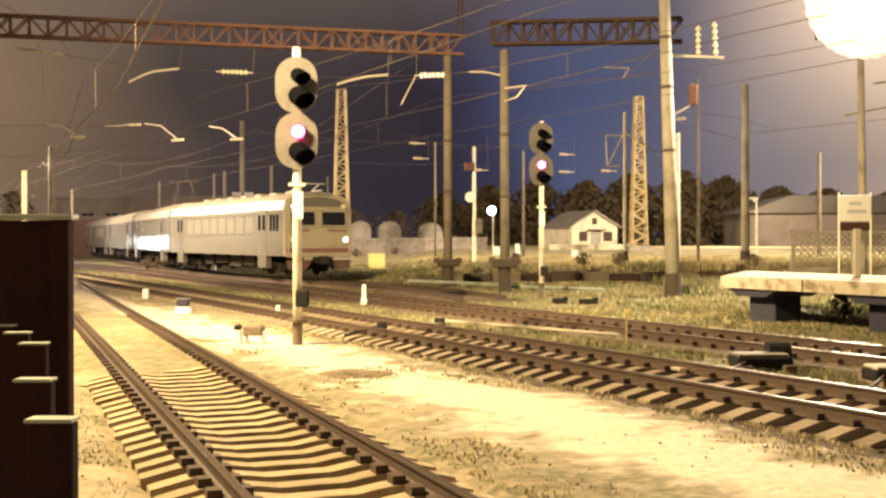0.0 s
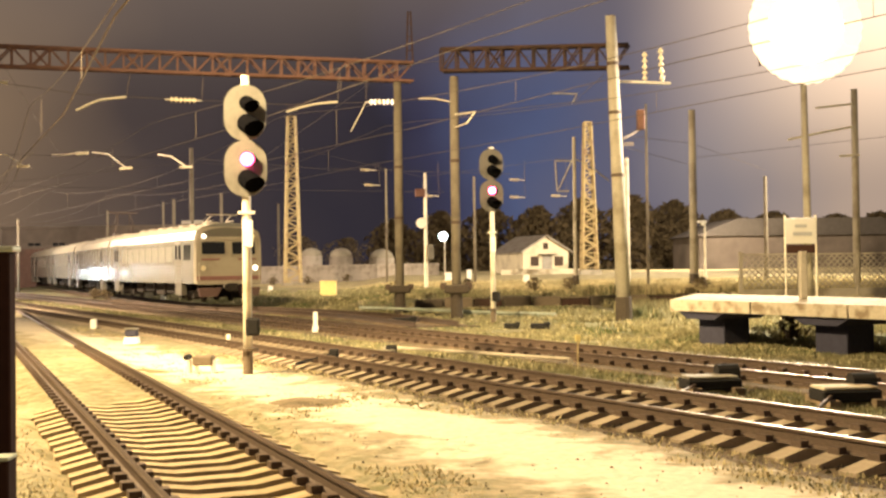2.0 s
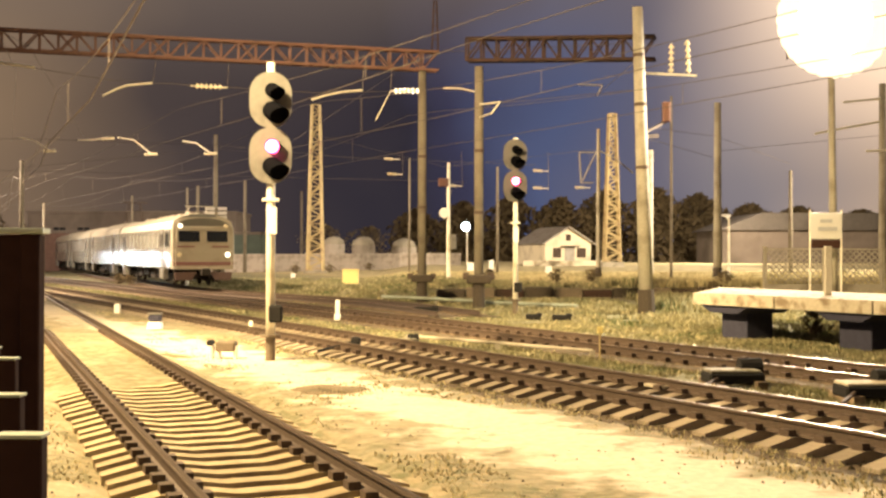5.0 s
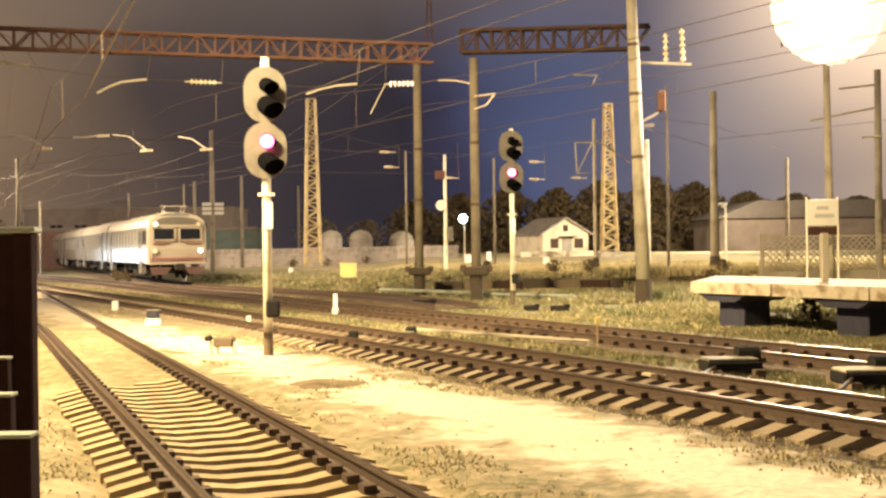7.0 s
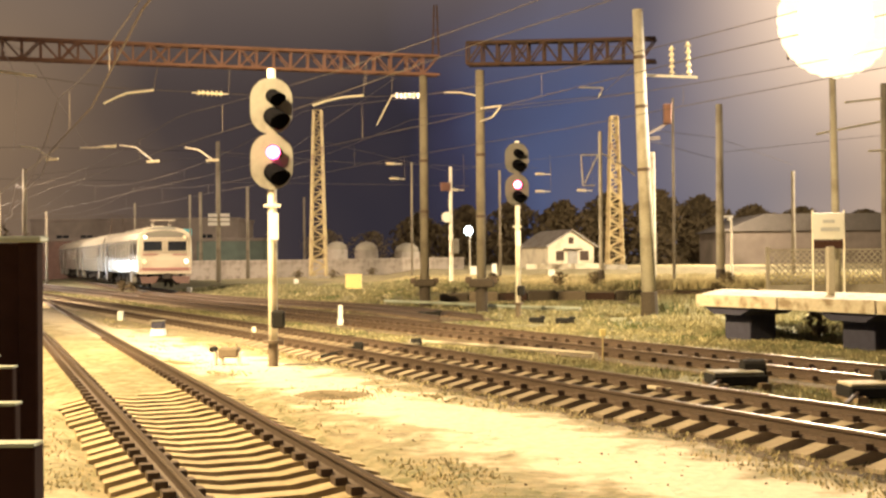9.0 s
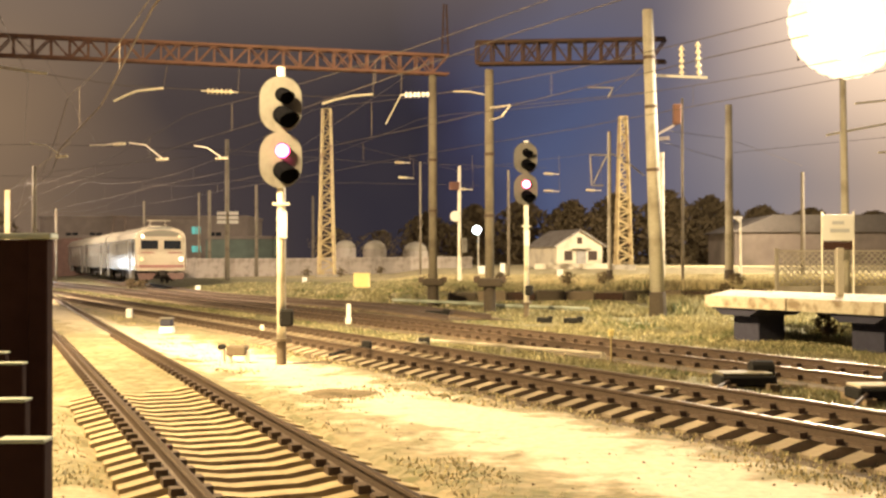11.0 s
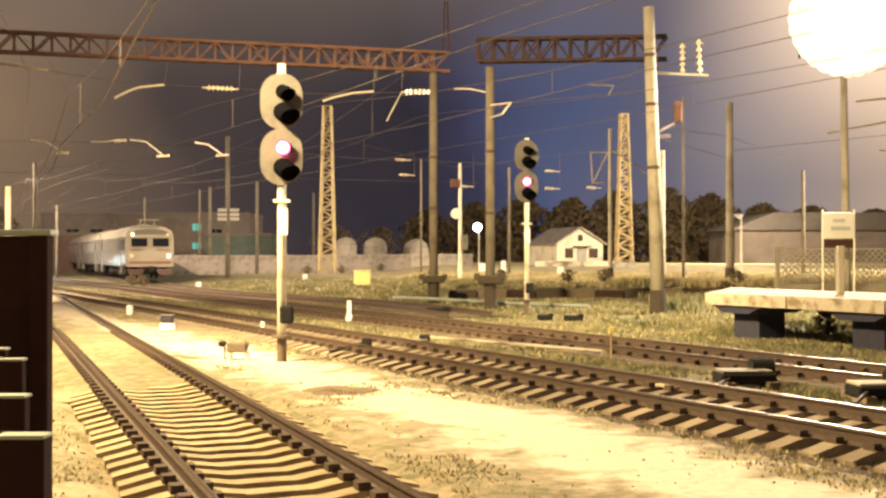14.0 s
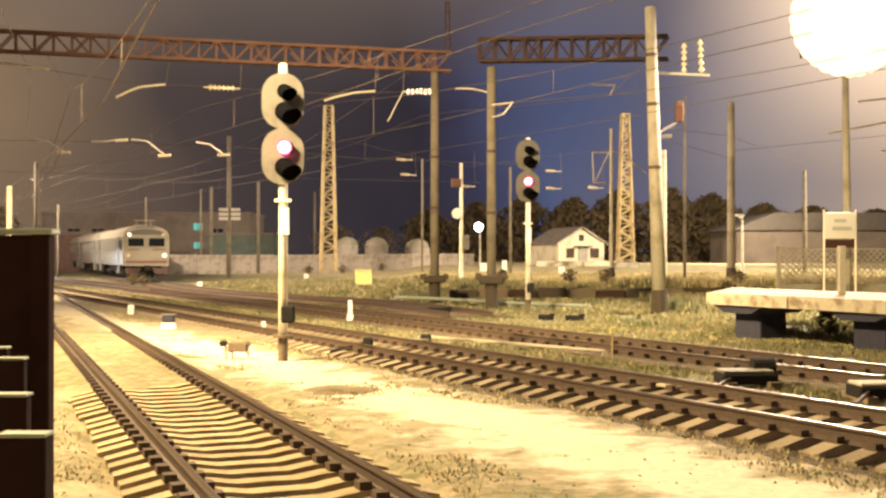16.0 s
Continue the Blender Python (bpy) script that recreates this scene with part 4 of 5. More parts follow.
def insulator(parent, p, q, n=6, r=0.13):
    """A string of glazed bells between p and q."""
    p, q = Vector(p), Vector(q)
    d = (q - p) / n
    s = part("insulator", cyl(BM(), p, q, 0.04, 0.04, 6), M_INSUL, parent, "string of pale insulator bells")
    for i in range(n):
        a = p + d * (i + 0.3)
        part("bell", cyl(BM(), a, a + d * 0.45, r, r * 0.6, 10), M_INSUL, s)


def arm(points, label, r=0.05, bells=None, hanger=None):
    base = thing("cantilever_arm", (0, 0, 0), label, "cantilever arm", "overhead line fittings")
    for p, q in zip(points, points[1:]):
        part("tube", cyl(BM(), p, q, r, r, 8), M_ARM, base)
    if bells:
        insulator(base, *bells)
    if hanger:
        part("hanger", bar(BM(), points[-1], hanger, 0.016), M_WIRE, base)
    return base


arm([(-17.66, 46, 9.82), (-15.81, 46.2, 9.58)], "bright steel arm on the cross span", 0.06)
arm([(-13.31, 46.8, 8.55), (-12.75, 46.8, 8.82), (-12.35, 46.8, 8.97), (-11.3, 46.8, 9.08)], "bent bright steel registration arm", 0.05, None, (-11.2, 47.2, 10.3))
arm([(-9.9, 47.5, 9.07), (-8.4, 47.5, 9.0)], "cross-span rod with insulator bells", 0.03, ((-9.7, 47.5, 9.06), (-8.6, 47.5, 9.01)), (-8.4, 47.9, 10.3))
arm([(-5.09, 49, 8.71), (-4.5, 49, 8.9), (-3.81, 49, 9.05), (-2.93, 49, 9.12)], "bent bright steel arm beside the signal", 0.05, None, (-2.9, 49.18, 10.2))
arm([(-1.75, 49.6, 9.18), (-0.4, 50, 9.26)], "rod with insulators beside the portal column", 0.03, ((-1.6, 49.6, 9.19), (-0.5, 50, 9.25)))
arm([(-2.4, 49.4, 7.9), (-1.75, 49.6, 9.2)], "oblique thin stay by the column", 0.02, None, (-1.72, 49.6, 10.4))
arm([(0.47, 46, 8.8), (1.1, 45.5, 8.72), (1.80, 45, 8.50)], "thin arm fixed to the second column", 0.03)
arm([(1.85, 44.9, 8.0), (2.61, 44, 7.98), (2.28, 44, 7.55), (1.85, 44.9, 7.5)], "small bracket loop on the second column", 0.035)
for a, b in (((-28.55, 80, 10.19), (-26.4, 80, 9.33)), ((-24.44, 80, 10.03), (-22.41, 80, 10.19)), ((-21.7, 80, 10.19), (-19.43, 80, 9.13)), ((-17.2, 80, 9.99), (-15.32, 80, 9.17))):
    arm([a, ((a[0] * 0.5 + b[0] * 0.5), 80, max(a[2], b[2]) - 0.15), b], "far bent arm on the second cross span", 0.05, ((b[0] - 0.4, 80, b[2] - 0.1), (b[0] + 0.5, 80, b[2] - 0.05)))
arm([(6.34, 50, 9.55), (7.42, 50, 9.52), (7.2, 50, 9.1)], "short bright rod hanging from the far wires", 0.03, None, (7.85, 42.3, 9.6))
for x, y, z, lab in ((7.6, 80, 7.95, "small far rod with bells over the tracks"), (7.6, 80, 6.75, "small far rod with bells over the tracks"), (10.5, 80, 6.8, "small far rod beside the bracket pole"),
                     (-2.75, 80, 8.75, "far rod with bells beside the portal column"), (-2.5, 80, 7.7, "far rod with bells beside the portal column"), (1.6, 80, 6.9, "far rod near the white post")):
    arm([(x - 0.55, y, z + 0.05), (x + 0.55, y, z)], lab, 0.03, ((x - 0.5, y, z + 0.05), (x + 0.1, y, z + 0.02)), (x + 0.5, y, 9.35))
arm([(20.0, 60, 8.5), (21.8, 60, 8.85), (23.6, 60.5, 9.2)], "pale steel arm over the platform road", 0.06)
arm([(21.5, 60, 10.15), (23.6, 60.4, 10.4)], "pale steel arm high over the platform road", 0.06, None, (23.75, 60.5, 10.6))
arm([(22.7, 60, 7.6), (23.8, 60, 7.65)], "pale steel rod over the platform road", 0.06, None, (23.75, 60.5, 7.8))
concrete_pole((23.75, 60.5, 0.6), 10.6, 0.2, 0.17, "concrete pole that carries the platform road's arms", 0)


def bracket_pole():
    base = thing("bracket_pole", (9.05, 62.4, 0.68), "slim pole with a pale triangular bracket", "pole")
    part("shaft", cyl(BM(), (0, 0, -0.1), (0, 0, 8.3), 0.12, 0.09, 10), M_CONCRETE, base)
    part("footing", cyl(BM(), (0, 0, -0.1), (0, 0, 0.8), 0.19, 0.17, 10), M_DARKBASE, base)
    for p, q in (((-1.03, 0, 7.03), (-0.05, 0, 7.03)), ((-1.03, 0, 7.03), (-0.94, 0, 5.38)), ((-0.12, 0, 7.03), (-0.86, 0, 5.5)), ((0.0, 0, 7.15), (0.9, 0, 6.7)), ((0.9, 0, 6.7), (1.9, 0, 5.9)), ((-0.94, 0, 5.38), (-0.3, 0, 5.38))):
        part("bracket_tube", cyl(BM(), p, q, 0.038, 0.038, 8), M_CONCRETE, base)


bracket_pole()


def switchgear():
    base = thing("pole_switchgear", (0, 0, 0), "switchgear and insulators on the leaning pole", "switchgear")
    part("cross_arm", bar(BM(), (7.6, 42.6, 8.9), (9.9, 43.0, 8.86), 0.09), M_ARM, base)
    for p, q in (((8.95, 43, 8.95), (8.95, 43, 10.05)), ((9.6, 43, 8.95), (9.55, 43, 10.2))):
        insulator(base, p, q, 5, 0.12)
    part("drive_case", box(BM(), (0.28, 0.28, 0.75), (8.76, 43, 7.5), 0.03), M_RUST, base)
    part("support_arm", bar(BM(), (7.75, 42.2, 6.6), (8.75, 43, 7.15), 0.09), M_RAIL, base)
    part("support_arm", bar(BM(), (7.75, 42.2, 6.5), (8.35, 42.5, 6.55), 0.14), M_RAIL, base)


switchgear()


def repeater_post():
    base = thing("repeater_signal", (1.05, 70.0, ground_z(1.05, 70.0)), "white post with a round lit disc and boxes", "railway signal")
    part("post", cyl(BM(), (0, 0, -0.1), (0, 0, 7.0), 0.13, 0.09, 10), M_MAST, base)
    part("disc", cyl(BM(), (-0.25, -0.05, 3.95), (-0.25, -0.20, 3.95), 0.32, 0.32, 18), M_WHITE, base, "round white disc")
    part("bell_box", box(BM(), (0.62, 0.3, 0.5), (-0.30, 0, 5.8), 0.03), M_RUST, base)
    part("relay_box", box(BM(), (0.34, 0.3, 0.9), (0.3, 0, 2.2), 0.03), M_SIGNAL, base)


repeater_post()


def street_lamp(place, height, label, lens, lens_r, group=""):
    base = thing("street_lamp", place, label, "street lamp", group)
    part("post", cyl(BM(), (0, 0, -0.1), (0, 0, height), 0.09, 0.06, 8), M_MAST, base)
    h = part("lamp_head", box(BM(), (0.5, 0.28, 0.16), (-0.15, 0, height), 0.03), M_WHITE, base)
    part("lamp_glass", ball(BM(), (-0.15, -0.12, height - 0.12), lens_r), lens, h, "lamp glass")


street_lamp((3.45, 110.0, 1.1), 3.85, "cool white lamp shining far off", M_COOL, 0.42)
street_lamp((18.1, 70.0, 0.72), 3.85, "unlit white lamp post beyond the platform", M_WHITE, 0.12)


# ---- buildings, fence and distance ----
def concrete_fence():
    base = thing("concrete_fence", (-27.0, 112.0, 0.0), "weathered grey concrete panel fence", "fence", "", -4.0)
    panel = mesh_of("panel", box(BM(), (2.90, 0.10, 2.05), (1.5, 0, 1.02), 0.02), M_FENCE)
    post = mesh_of("post", box(BM(), (0.16, 0.22, 2.15), (0, 0, 1.07), 0.01), M_FENCE)
    for i in range(10):
        z = 0.22 + 0.12 * smooth(3, 9, i)
        part("panel", panel, None, base, at=pose(i * 3.0, 0, z - 0.1, 0, 0, 0))
        part("post", post, None, base, at=pose(i * 3.0, 0, z - 0.1))


concrete_fence()


def shed():
    """A small house with its gable towards the yard."""
    base = thing("gabled_house", (13.1, 110.0, 1.35), "small cream gabled house with a sheet roof", "house", "", 16.0)
    w, l, h, r = 4.7, 7.5, 2.0, 3.35
    part("wall", prism(BM(), [(-w / 2, -0.4), (w / 2, -0.4), (w / 2, h), (0, r), (-w / 2, h)], 0, l), M_WALLPLASTER, base, "cream plaster walls")
    for s in (-1, 1):
        bm = BM()
        prism(bm, [(0, r + 0.18), (s * (w / 2 + 0.35), h - 0.10), (s * (w / 2 + 0.35), h - 0.22), (0, r + 0.04)], -0.35, l + 0.3)
        part("roof_slope", bm, M_SHEETROOF, base)
    for x, ww in ((-1.15, 0.8), (1.35, 0.9)):
        win = part("window", box(BM(), (ww, 0.08, 0.9), (x, -0.02, 1.0), 0.01), M_DARKWOOD, base, "dark window")
        part("sill", box(BM(), (ww + 0.15, 0.16, 0.07), (x, -0.06, 0.5)), M_WALLPLASTER, win)
    d = part("door", box(BM(), (1.0, 0.08, 1.65), (0.15, -0.02, 0.65), 0.01), M_SHEETROOF, base, "grey door")
    part("door_hood", box(BM(), (1.7, 0.7, 0.10), (0.1, -0.3, 1.62), 0.02), M_DARKWOOD, d)
    part("attic_hatch", box(BM(), (0.5, 0.06, 0.6), (0, -0.02, 2.45), 0.01), M_DARKWOOD, base)
    part("step", box(BM(), (1.6, 0.8, 0.25), (0.15, -0.4, -0.3), 0.02), M_CONCRETE, base)
    wall = thing("low_wall", (8.6, 104.0, 1.0), "low pale retaining wall before the house", "wall")
    part("wall_body", box(BM(), (7.4, 0.3, 0.75), (3.4, 0, 0.25), 0.02), M_WALLPLASTER, wall)


shed()


def far_building(name, place, size, label, roof_h=0.0, turn=0.0, windows=(), wall=None):
    w, d, h = size
    base = thing(name, place, label, "building", "", turn)
    part("wall", box(BM(), (w, d, h), (0, d / 2, h / 2), 0.05), wall or M_FARWALL, base)
    if roof_h:
        part("roof", prism(BM(), [(-w / 2 - 0.6, h), (w / 2 + 0.6, h), (w * 0.33, h + roof_h), (-w * 0.33, h + roof_h)], -0.5, d + 0.5), M_FARROOF, base)
    else:
        part("parapet", box(BM(), (w + 0.3, d + 0.3, 0.35), (0, d / 2, h + 0.17), 0.03), M_FARWALL, base)
    for x, z, ww, hh, mat in windows:
        win = part("window", box(BM(), (ww, 0.10, hh), (x, -0.02, z), 0.02), mat, base, "teal lit window" if mat == M_TEAL else "")
        part("mullion", box(BM(), (0.10, 0.14, hh), (x, -0.04, z)), M_FARWALL, win)
        part("sill", box(BM(), (ww + 0.3, 0.24, 0.10), (x, -0.08, z - hh / 2 - 0.05)), M_FARWALL, win)


dark = [(-9 + 3.0 * i, z, 1.5, 1.3, M_GLASS) for i in range(3) for z in (2.2, 4.8)] + [(9.0, z, 1.5, 1.3, M_GLASS) for z in (2.2, 4.8)]
far_building("station_building", (-37.5, 145.0, 0.0), (26, 12, 7.2), "long dim two-storey building with teal windows", 0, 0, dark + [(6.6, 5.7, 1.1, 0.9, M_TEAL), (6.6, 3.35, 1.1, 0.8, M_TEAL)])
far_building("yard_hut", (-22.5, 128.0, 0.3), (7.5, 5, 4.0), "dim green-grey hut behind the fence", 0.0, 0, (), M_HUT)
far_building("warehouse", (49.0, 140.0, 1.0), (27, 14, 4.2), "dim grey warehouse with a hipped roof", 2.1, 0, ())
far_building("brick_store", (-43.0, 138.0, 0.0), (15, 9, 4.6), "dim reddish store at the yard's far end", 0.0, 0, (), M_DIMRED)


def tank(place, r, label):
    base = thing("storage_tank", place, label, "tank", "storage tanks")
    part("shell", cyl(BM(), (0, 0, 0), (0, 0, 2.6), r, r, 16), M_FENCE, base)
    part("dome", ball(BM(), (0, 0, 2.6), r, 0.75), M_CONCRETE, base, smooth_shade=True)


tank((-6.9, 118.0, 0.5), 1.2, "pale domed tank behind the fence")
tank((-2.8, 120.0, 0.3), 1.3, "dim domed tank behind the fence")
tank((-9.9, 118.0, 0.6), 1.1, "dim domed tank beside the lattice mast")


def leafy(place, spread, height, count, label, name="shrub", leaf=1.0):
    """Trunk with limbs and a crown of many small leaf clumps."""
    base = thing(name, place, label, "tree" if height > 3 else "shrub", "trees and shrubs")
    bm = cyl(BM(), (0, 0, -0.2), (0.05, 0, height * 0.55), 0.04 * height ** 0.7, 0.02 * height ** 0.7, 7)
    for i in range(6):
        a = i * 1.05 + random.random()
        cyl(bm, (0, 0, height * (0.25 + 0.04 * i)), (math.cos(a) * spread * 0.6, math.sin(a) * spread * 0.6, height * (0.5 + 0.07 * i)), 0.02 * height ** 0.6, 0.008, 5)
    part("trunk", bm, M_DARKWOOD, base)
    verts, faces = [], []
    for i in range(count):
        a, u = random.random() * 6.283, random.random() ** 0.5
        z = random.random()
        rr = spread * u * (1 - (2 * z - (0.9 if leaf < 1.2 else 0.6)) ** 2 * (0.7 if leaf < 1.2 else 0.45)) * (0.75 + 0.35 * math.sin(a * 3 + z * 5))
        c = Vector((math.cos(a) * rr, math.sin(a) * rr, height * ((0.22 + 0.78 * z) if leaf < 1.2 else (0.03 + 0.97 * z))))
        s = leaf * 0.05 * height ** 0.45 * random.uniform(0.7, 1.5)
        d1 = Vector((random.uniform(-1, 1), random.uniform(-1, 1), random.uniform(-1, 1))).normalized() * s * 2
        d2 = Vector((random.uniform(-1, 1), random.uniform(-1, 1), random.uniform(-1, 1))).normalized() * s
        k = len(verts)
        verts += [c - d1, c + d2, c + d1, c - d2]
        faces.append((k, k + 1, k + 2, k + 3))
    me = bpy.data.meshes.new("crown")
    me.from_pydata([v[:] for v in verts], [], faces)
    me.materials.append(M_LEAF)
    part("crown", me, None, base, "dark uneven foliage")


random.seed(5)
for x, y, sp, h in ((-58, 150, 4.5, 8.5), (-53, 158, 4, 7), (-14, 150, 4, 5.6), (-8, 152, 4, 5.2), (-2, 168, 5.5, 7.6), (5, 172, 6, 8.8), (12, 170, 6, 9.6), (19, 168, 6, 9.2), (26, 172, 6.5, 10.4),
                    (33, 168, 6.5, 10.6), (40, 172, 7, 10.0), (47, 169, 6.5, 8.4), (55, 172, 7, 8.2), (63, 168, 6.5, 7.6), (71, 172, 7, 8.0)):
    leafy((x, y, ground_z(x, y) - 0.1), sp, h, 900 if y < 160 else 3000, "dark night-time tree behind the yard", "tree", 1.0 if y < 160 else 1.7)
for x, y in ((-21.5, 80), (-20.3, 78), (-23.2, 86), (-5.6, 104), (9.0, 33.3), (10.2, 30.6), (10.8, 29.2), (-11.5, 98), (-8.6, 98), (12.8, 52), (13.8, 54), (3.0, 59.5), (6.5, 59.7), (-0.5, 58), (8.4, 60.0)):
    leafy((x, y, ground_z(x, y) - 0.05), 0.6, 0.75, 160, "low weedy shrub in the yard")


# ---- small yard things ----
def post(name, place, h, w, mat, label, foot=None, turn=0.0):
    base = thing(name, place, label, "post", "marker posts", turn)
    part("shaft", box(BM(), (w, w, h), (0, 0, h / 2 - 0.05), 0.012), mat, base)
    if foot:
        part("foot", box(BM(), (w * 1.5, w * 1.5, h * 0.28), (0, 0, h * 0.14), 0.01), foot, base)


post("marker_post", (-3.06, 37.7, 0), 0.72, 0.13, M_WHITE, "white painted marker post between tracks", M_WHITE, 12)
post("marker_post", (-11.6, 42.8, 0), 0.36, 0.20, M_WHITE, "short white marker block by the track")
post("marker_post", (3.0, 88.0, 0.9), 0.7, 0.5, M_WHITE, "white block on the grass bank")
post("marker_post", (4.6, 88.0, 0.9), 0.9, 0.35, M_WHITE, "white post on the grass bank")
post("marker_post", (8.2, 80.5, 0.85), 0.55, 0.4, M_WHITE, "white stone on the lit grass")
post("marker_post", (-4.9, 31.4, 0), 0.40, 0.10, M_MAST, "small pale post behind the signal")
post("marker_post", (-9.9, 83.0, ground_z(-9.9, 83.0)), 0.45, 0.3, M_WHITE, "pale stone near the fence")
post("marker_post", (-16.5, 78.0, 0.0), 0.40, 0.3, M_WHITE, "pale stone by the far track")


def stake():
    base = thing("track_stake", (3.49, 23.9, 0), "thin stake with a yellow top plate", "post", "marker posts")
    part("shaft", cyl(BM(), (0, 0, -0.05), (0, 0, 0.62), 0.018, 0.018, 8), M_GALV, base)
    part("plate", box(BM(), (0.12, 0.03, 0.14), (0, 0, 0.60), 0.01), M_YELLOW, base)


stake()


def relay_cabinet():
    base = thing("relay_cabinet", (-5.05, 72.5, ground_z(-5.05, 72.5) - 0.02), "bright yellow metal equipment cabinet", "cabinet")
    part("body", box(BM(), (0.98, 0.6, 0.86), (0, 0, 0.47), 0.02), M_YELLOW, base)
    part("lid", box(BM(), (1.06, 0.68, 0.07), (0, 0, 0.92), 0.015), M_YELLOW, base)
    part("plinth", box(BM(), (0.9, 0.55, 0.16), (0, 0, 0.0)), M_CONCRETE, base)


relay_cabinet()


def dwarf_signal():
    base = thing("dwarf_signal", (-8.09, 33.9, 0), "dwarf ground signal on a white concrete foot", "railway signal")
    part("foot", prism(BM(), [(-0.22, -0.05), (0.22, -0.05), (0.17, 0.17), (-0.17, 0.17)], -0.18, 0.18), M_WHITE, base, "white-painted foot")
    part("case", box(BM(), (0.36, 0.30, 0.22), (0, 0, 0.28), 0.05), M_DARKCONC, base)
    part("case_lid", box(BM(), (0.40, 0.34, 0.04), (0, 0, 0.41), 0.01), M_SIGNAL, base)


dwarf_signal()


def cable_box():
    base = thing("cable_box", (-4.33, 24.1, 0), "dark iron cable box on short pale legs", "cable box", "", -6)
    part("case", box(BM(), (0.42, 0.30, 0.20), (0.06, 0, 0.24), 0.03), M_FOOT, base)
    part("end_cap", cyl(BM(), (-0.28, -0.12, 0.31), (-0.28, 0.12, 0.31), 0.06, 0.06, 10), M_BLACK, base)
    for x in (-0.24, -0.10, 0.26):
        part("leg", box(BM(), (0.05, 0.2, 0.30), (x, 0, 0.10)), M_MAST, base)


cable_box()


def point_machine(place, turn, s, label, lid=M_LID):
    base = thing("point_machine", place, label, "point machine", "point machines", turn)
    part("case", box(BM(), (0.92 * s, 0.55 * s, 0.18 * s), (0, 0, 0.15 * s), 0.03), M_BLACK, base)
    part("lid", box(BM(), (0.84 * s, 0.5 * s, 0.05 * s), (-0.02, 0, 0.262 * s), 0.015), lid, base, "worn pale lid")
    part("motor", cyl(BM(), (0.18 * s, 0.22 * s, 0.30 * s), (0.55 * s, 0.22 * s, 0.30 * s), 0.15 * s, 0.15 * s, 12), M_BLACK, base)
    part("throw_rod", cyl(BM(), (-0.3 * s, -0.2, 0.16 * s), (-0.9 * s, -1.1 * s, 0.10), 0.03, 0.03, 8), M_RAIL, base)
    for x in (-0.35, 0.35):
        part("bearer", box(BM(), (0.16, 0.9 * s, 0.16), (x * s, 0, 0.03)), M_WOOD_SLEEPER, base)


point_machine((4.95, 18.95, 0), 4, 1.0, "black point machine with a grey lid")
point_machine((6.50, 17.1, 0), 4, 1.0, "black point machine with a pale lid by the track", M_SLAB)
point_machine((-0.60, 27.2, 0.0), 20, 0.62, "small black point machine between rails")


def point_lever():
    base = thing("point_lever", (-1.72, 26.2, 0), "black hand lever with a bent rod", "point lever")
    part("stand", box(BM(), (0.22, 0.22, 0.30), (0, 0, 0.14), 0.03), M_BLACK, base)
    part("rod", cyl(BM(), (-0.05, 0, 0.16), (-0.75, -1.0, 0.05), 0.035, 0.03, 8), M_BLACK, base)


point_lever()


def pipe_run(points, r, label, mat, legs=True):
    base = thing("ground_pipe", (0, 0, 0), label, "pipe", "ground pipes")
    for p, q in zip(points, points[1:]):
        part("pipe", cyl(BM(), p, q, r, r, 8), mat, base)
    if legs:
        for p in points:
            part("leg", box(BM(), (0.10, 0.10, p[2] + 0.2), (p[0], p[1], (p[2] - 0.2) / 2)), M_CONCRETE, base)


pipe_run([(-2.2, 51.6, 0.28), (0.2, 49.0, 0.28), (2.6, 45.6, 0.26), (5.4, 42.6, 0.26)], 0.07, "long grey-green pipe on low legs", M_PIPE)
pipe_run([(-0.6, 28.4, 0.16), (1.5, 26.3, 0.15), (3.4, 24.4, 0.13)], 0.035, "pale pipe lying between tracks", M_CONCRETE)
for x, y, w, lab in ((-0.2, 43.5, 0.9, "low dark cable trough cover"), (3.4, 38.4, 0.5, "dark iron cable joint in the grass"), (4.3, 38.0, 0.6, "dark iron cable joint in the grass")):
    base = thing("cable_joint", (x, y, 0.0), lab, "cable joint", "cable joints")
    part("case", box(BM(), (w, 0.3, 0.18), (0, 0, 0.09), 0.03), M_BLACK, base)
    part("flange", box(BM(), (w * 0.3, 0.36, 0.08), (w * 0.4, 0, 0.18), 0.02), M_BLACK, base)

base = thing("crossing_board", (3.70, 18.4, 0.03), "pale board lying between the rails", "board", "", 27.5)
part("plank", box(BM(), (0.42, 0.5, 0.05), (0, 0, 0.045), 0.01), M_SLAB, base)

# flat dark strips across the near track
for i, (s, w) in enumerate(((22.2, 1.3), (23.2, 1.0))):
    x, y = start_at(2.45, A1, s - 0.0)
    base = thing("cross_strip", (x, y, 0.0), "flat dark strip across the near track", "board", "sunken boards", 21.5)
    part("plank", box(BM(), (w, 0.14, 0.06), (0, 0, -0.005), 0.01), M_WOOD_SLEEPER, base)


def bank_edge():
    """Dark blocks that stand for the shaded slope of the raised grass field."""
    base = thing("bank_edge", (0.9, 52.3, 0), "dark blocks for the shaded slope of the raised grass field", "kerb", "", 3.0, "structure")
    random.seed(21)
    for i in range(12):
        h = random.uniform(0.46, 0.60)
        part("stone", box(BM(), (1.30, 0.35, h), (i * 1.34, random.uniform(-0.08, 0.08), 0.10 + h / 2), 0.05), M_FOOT if i % 3 == 1 else M_RUST_DIM if i % 3 else M_DARKBASE, base)


bank_edge()


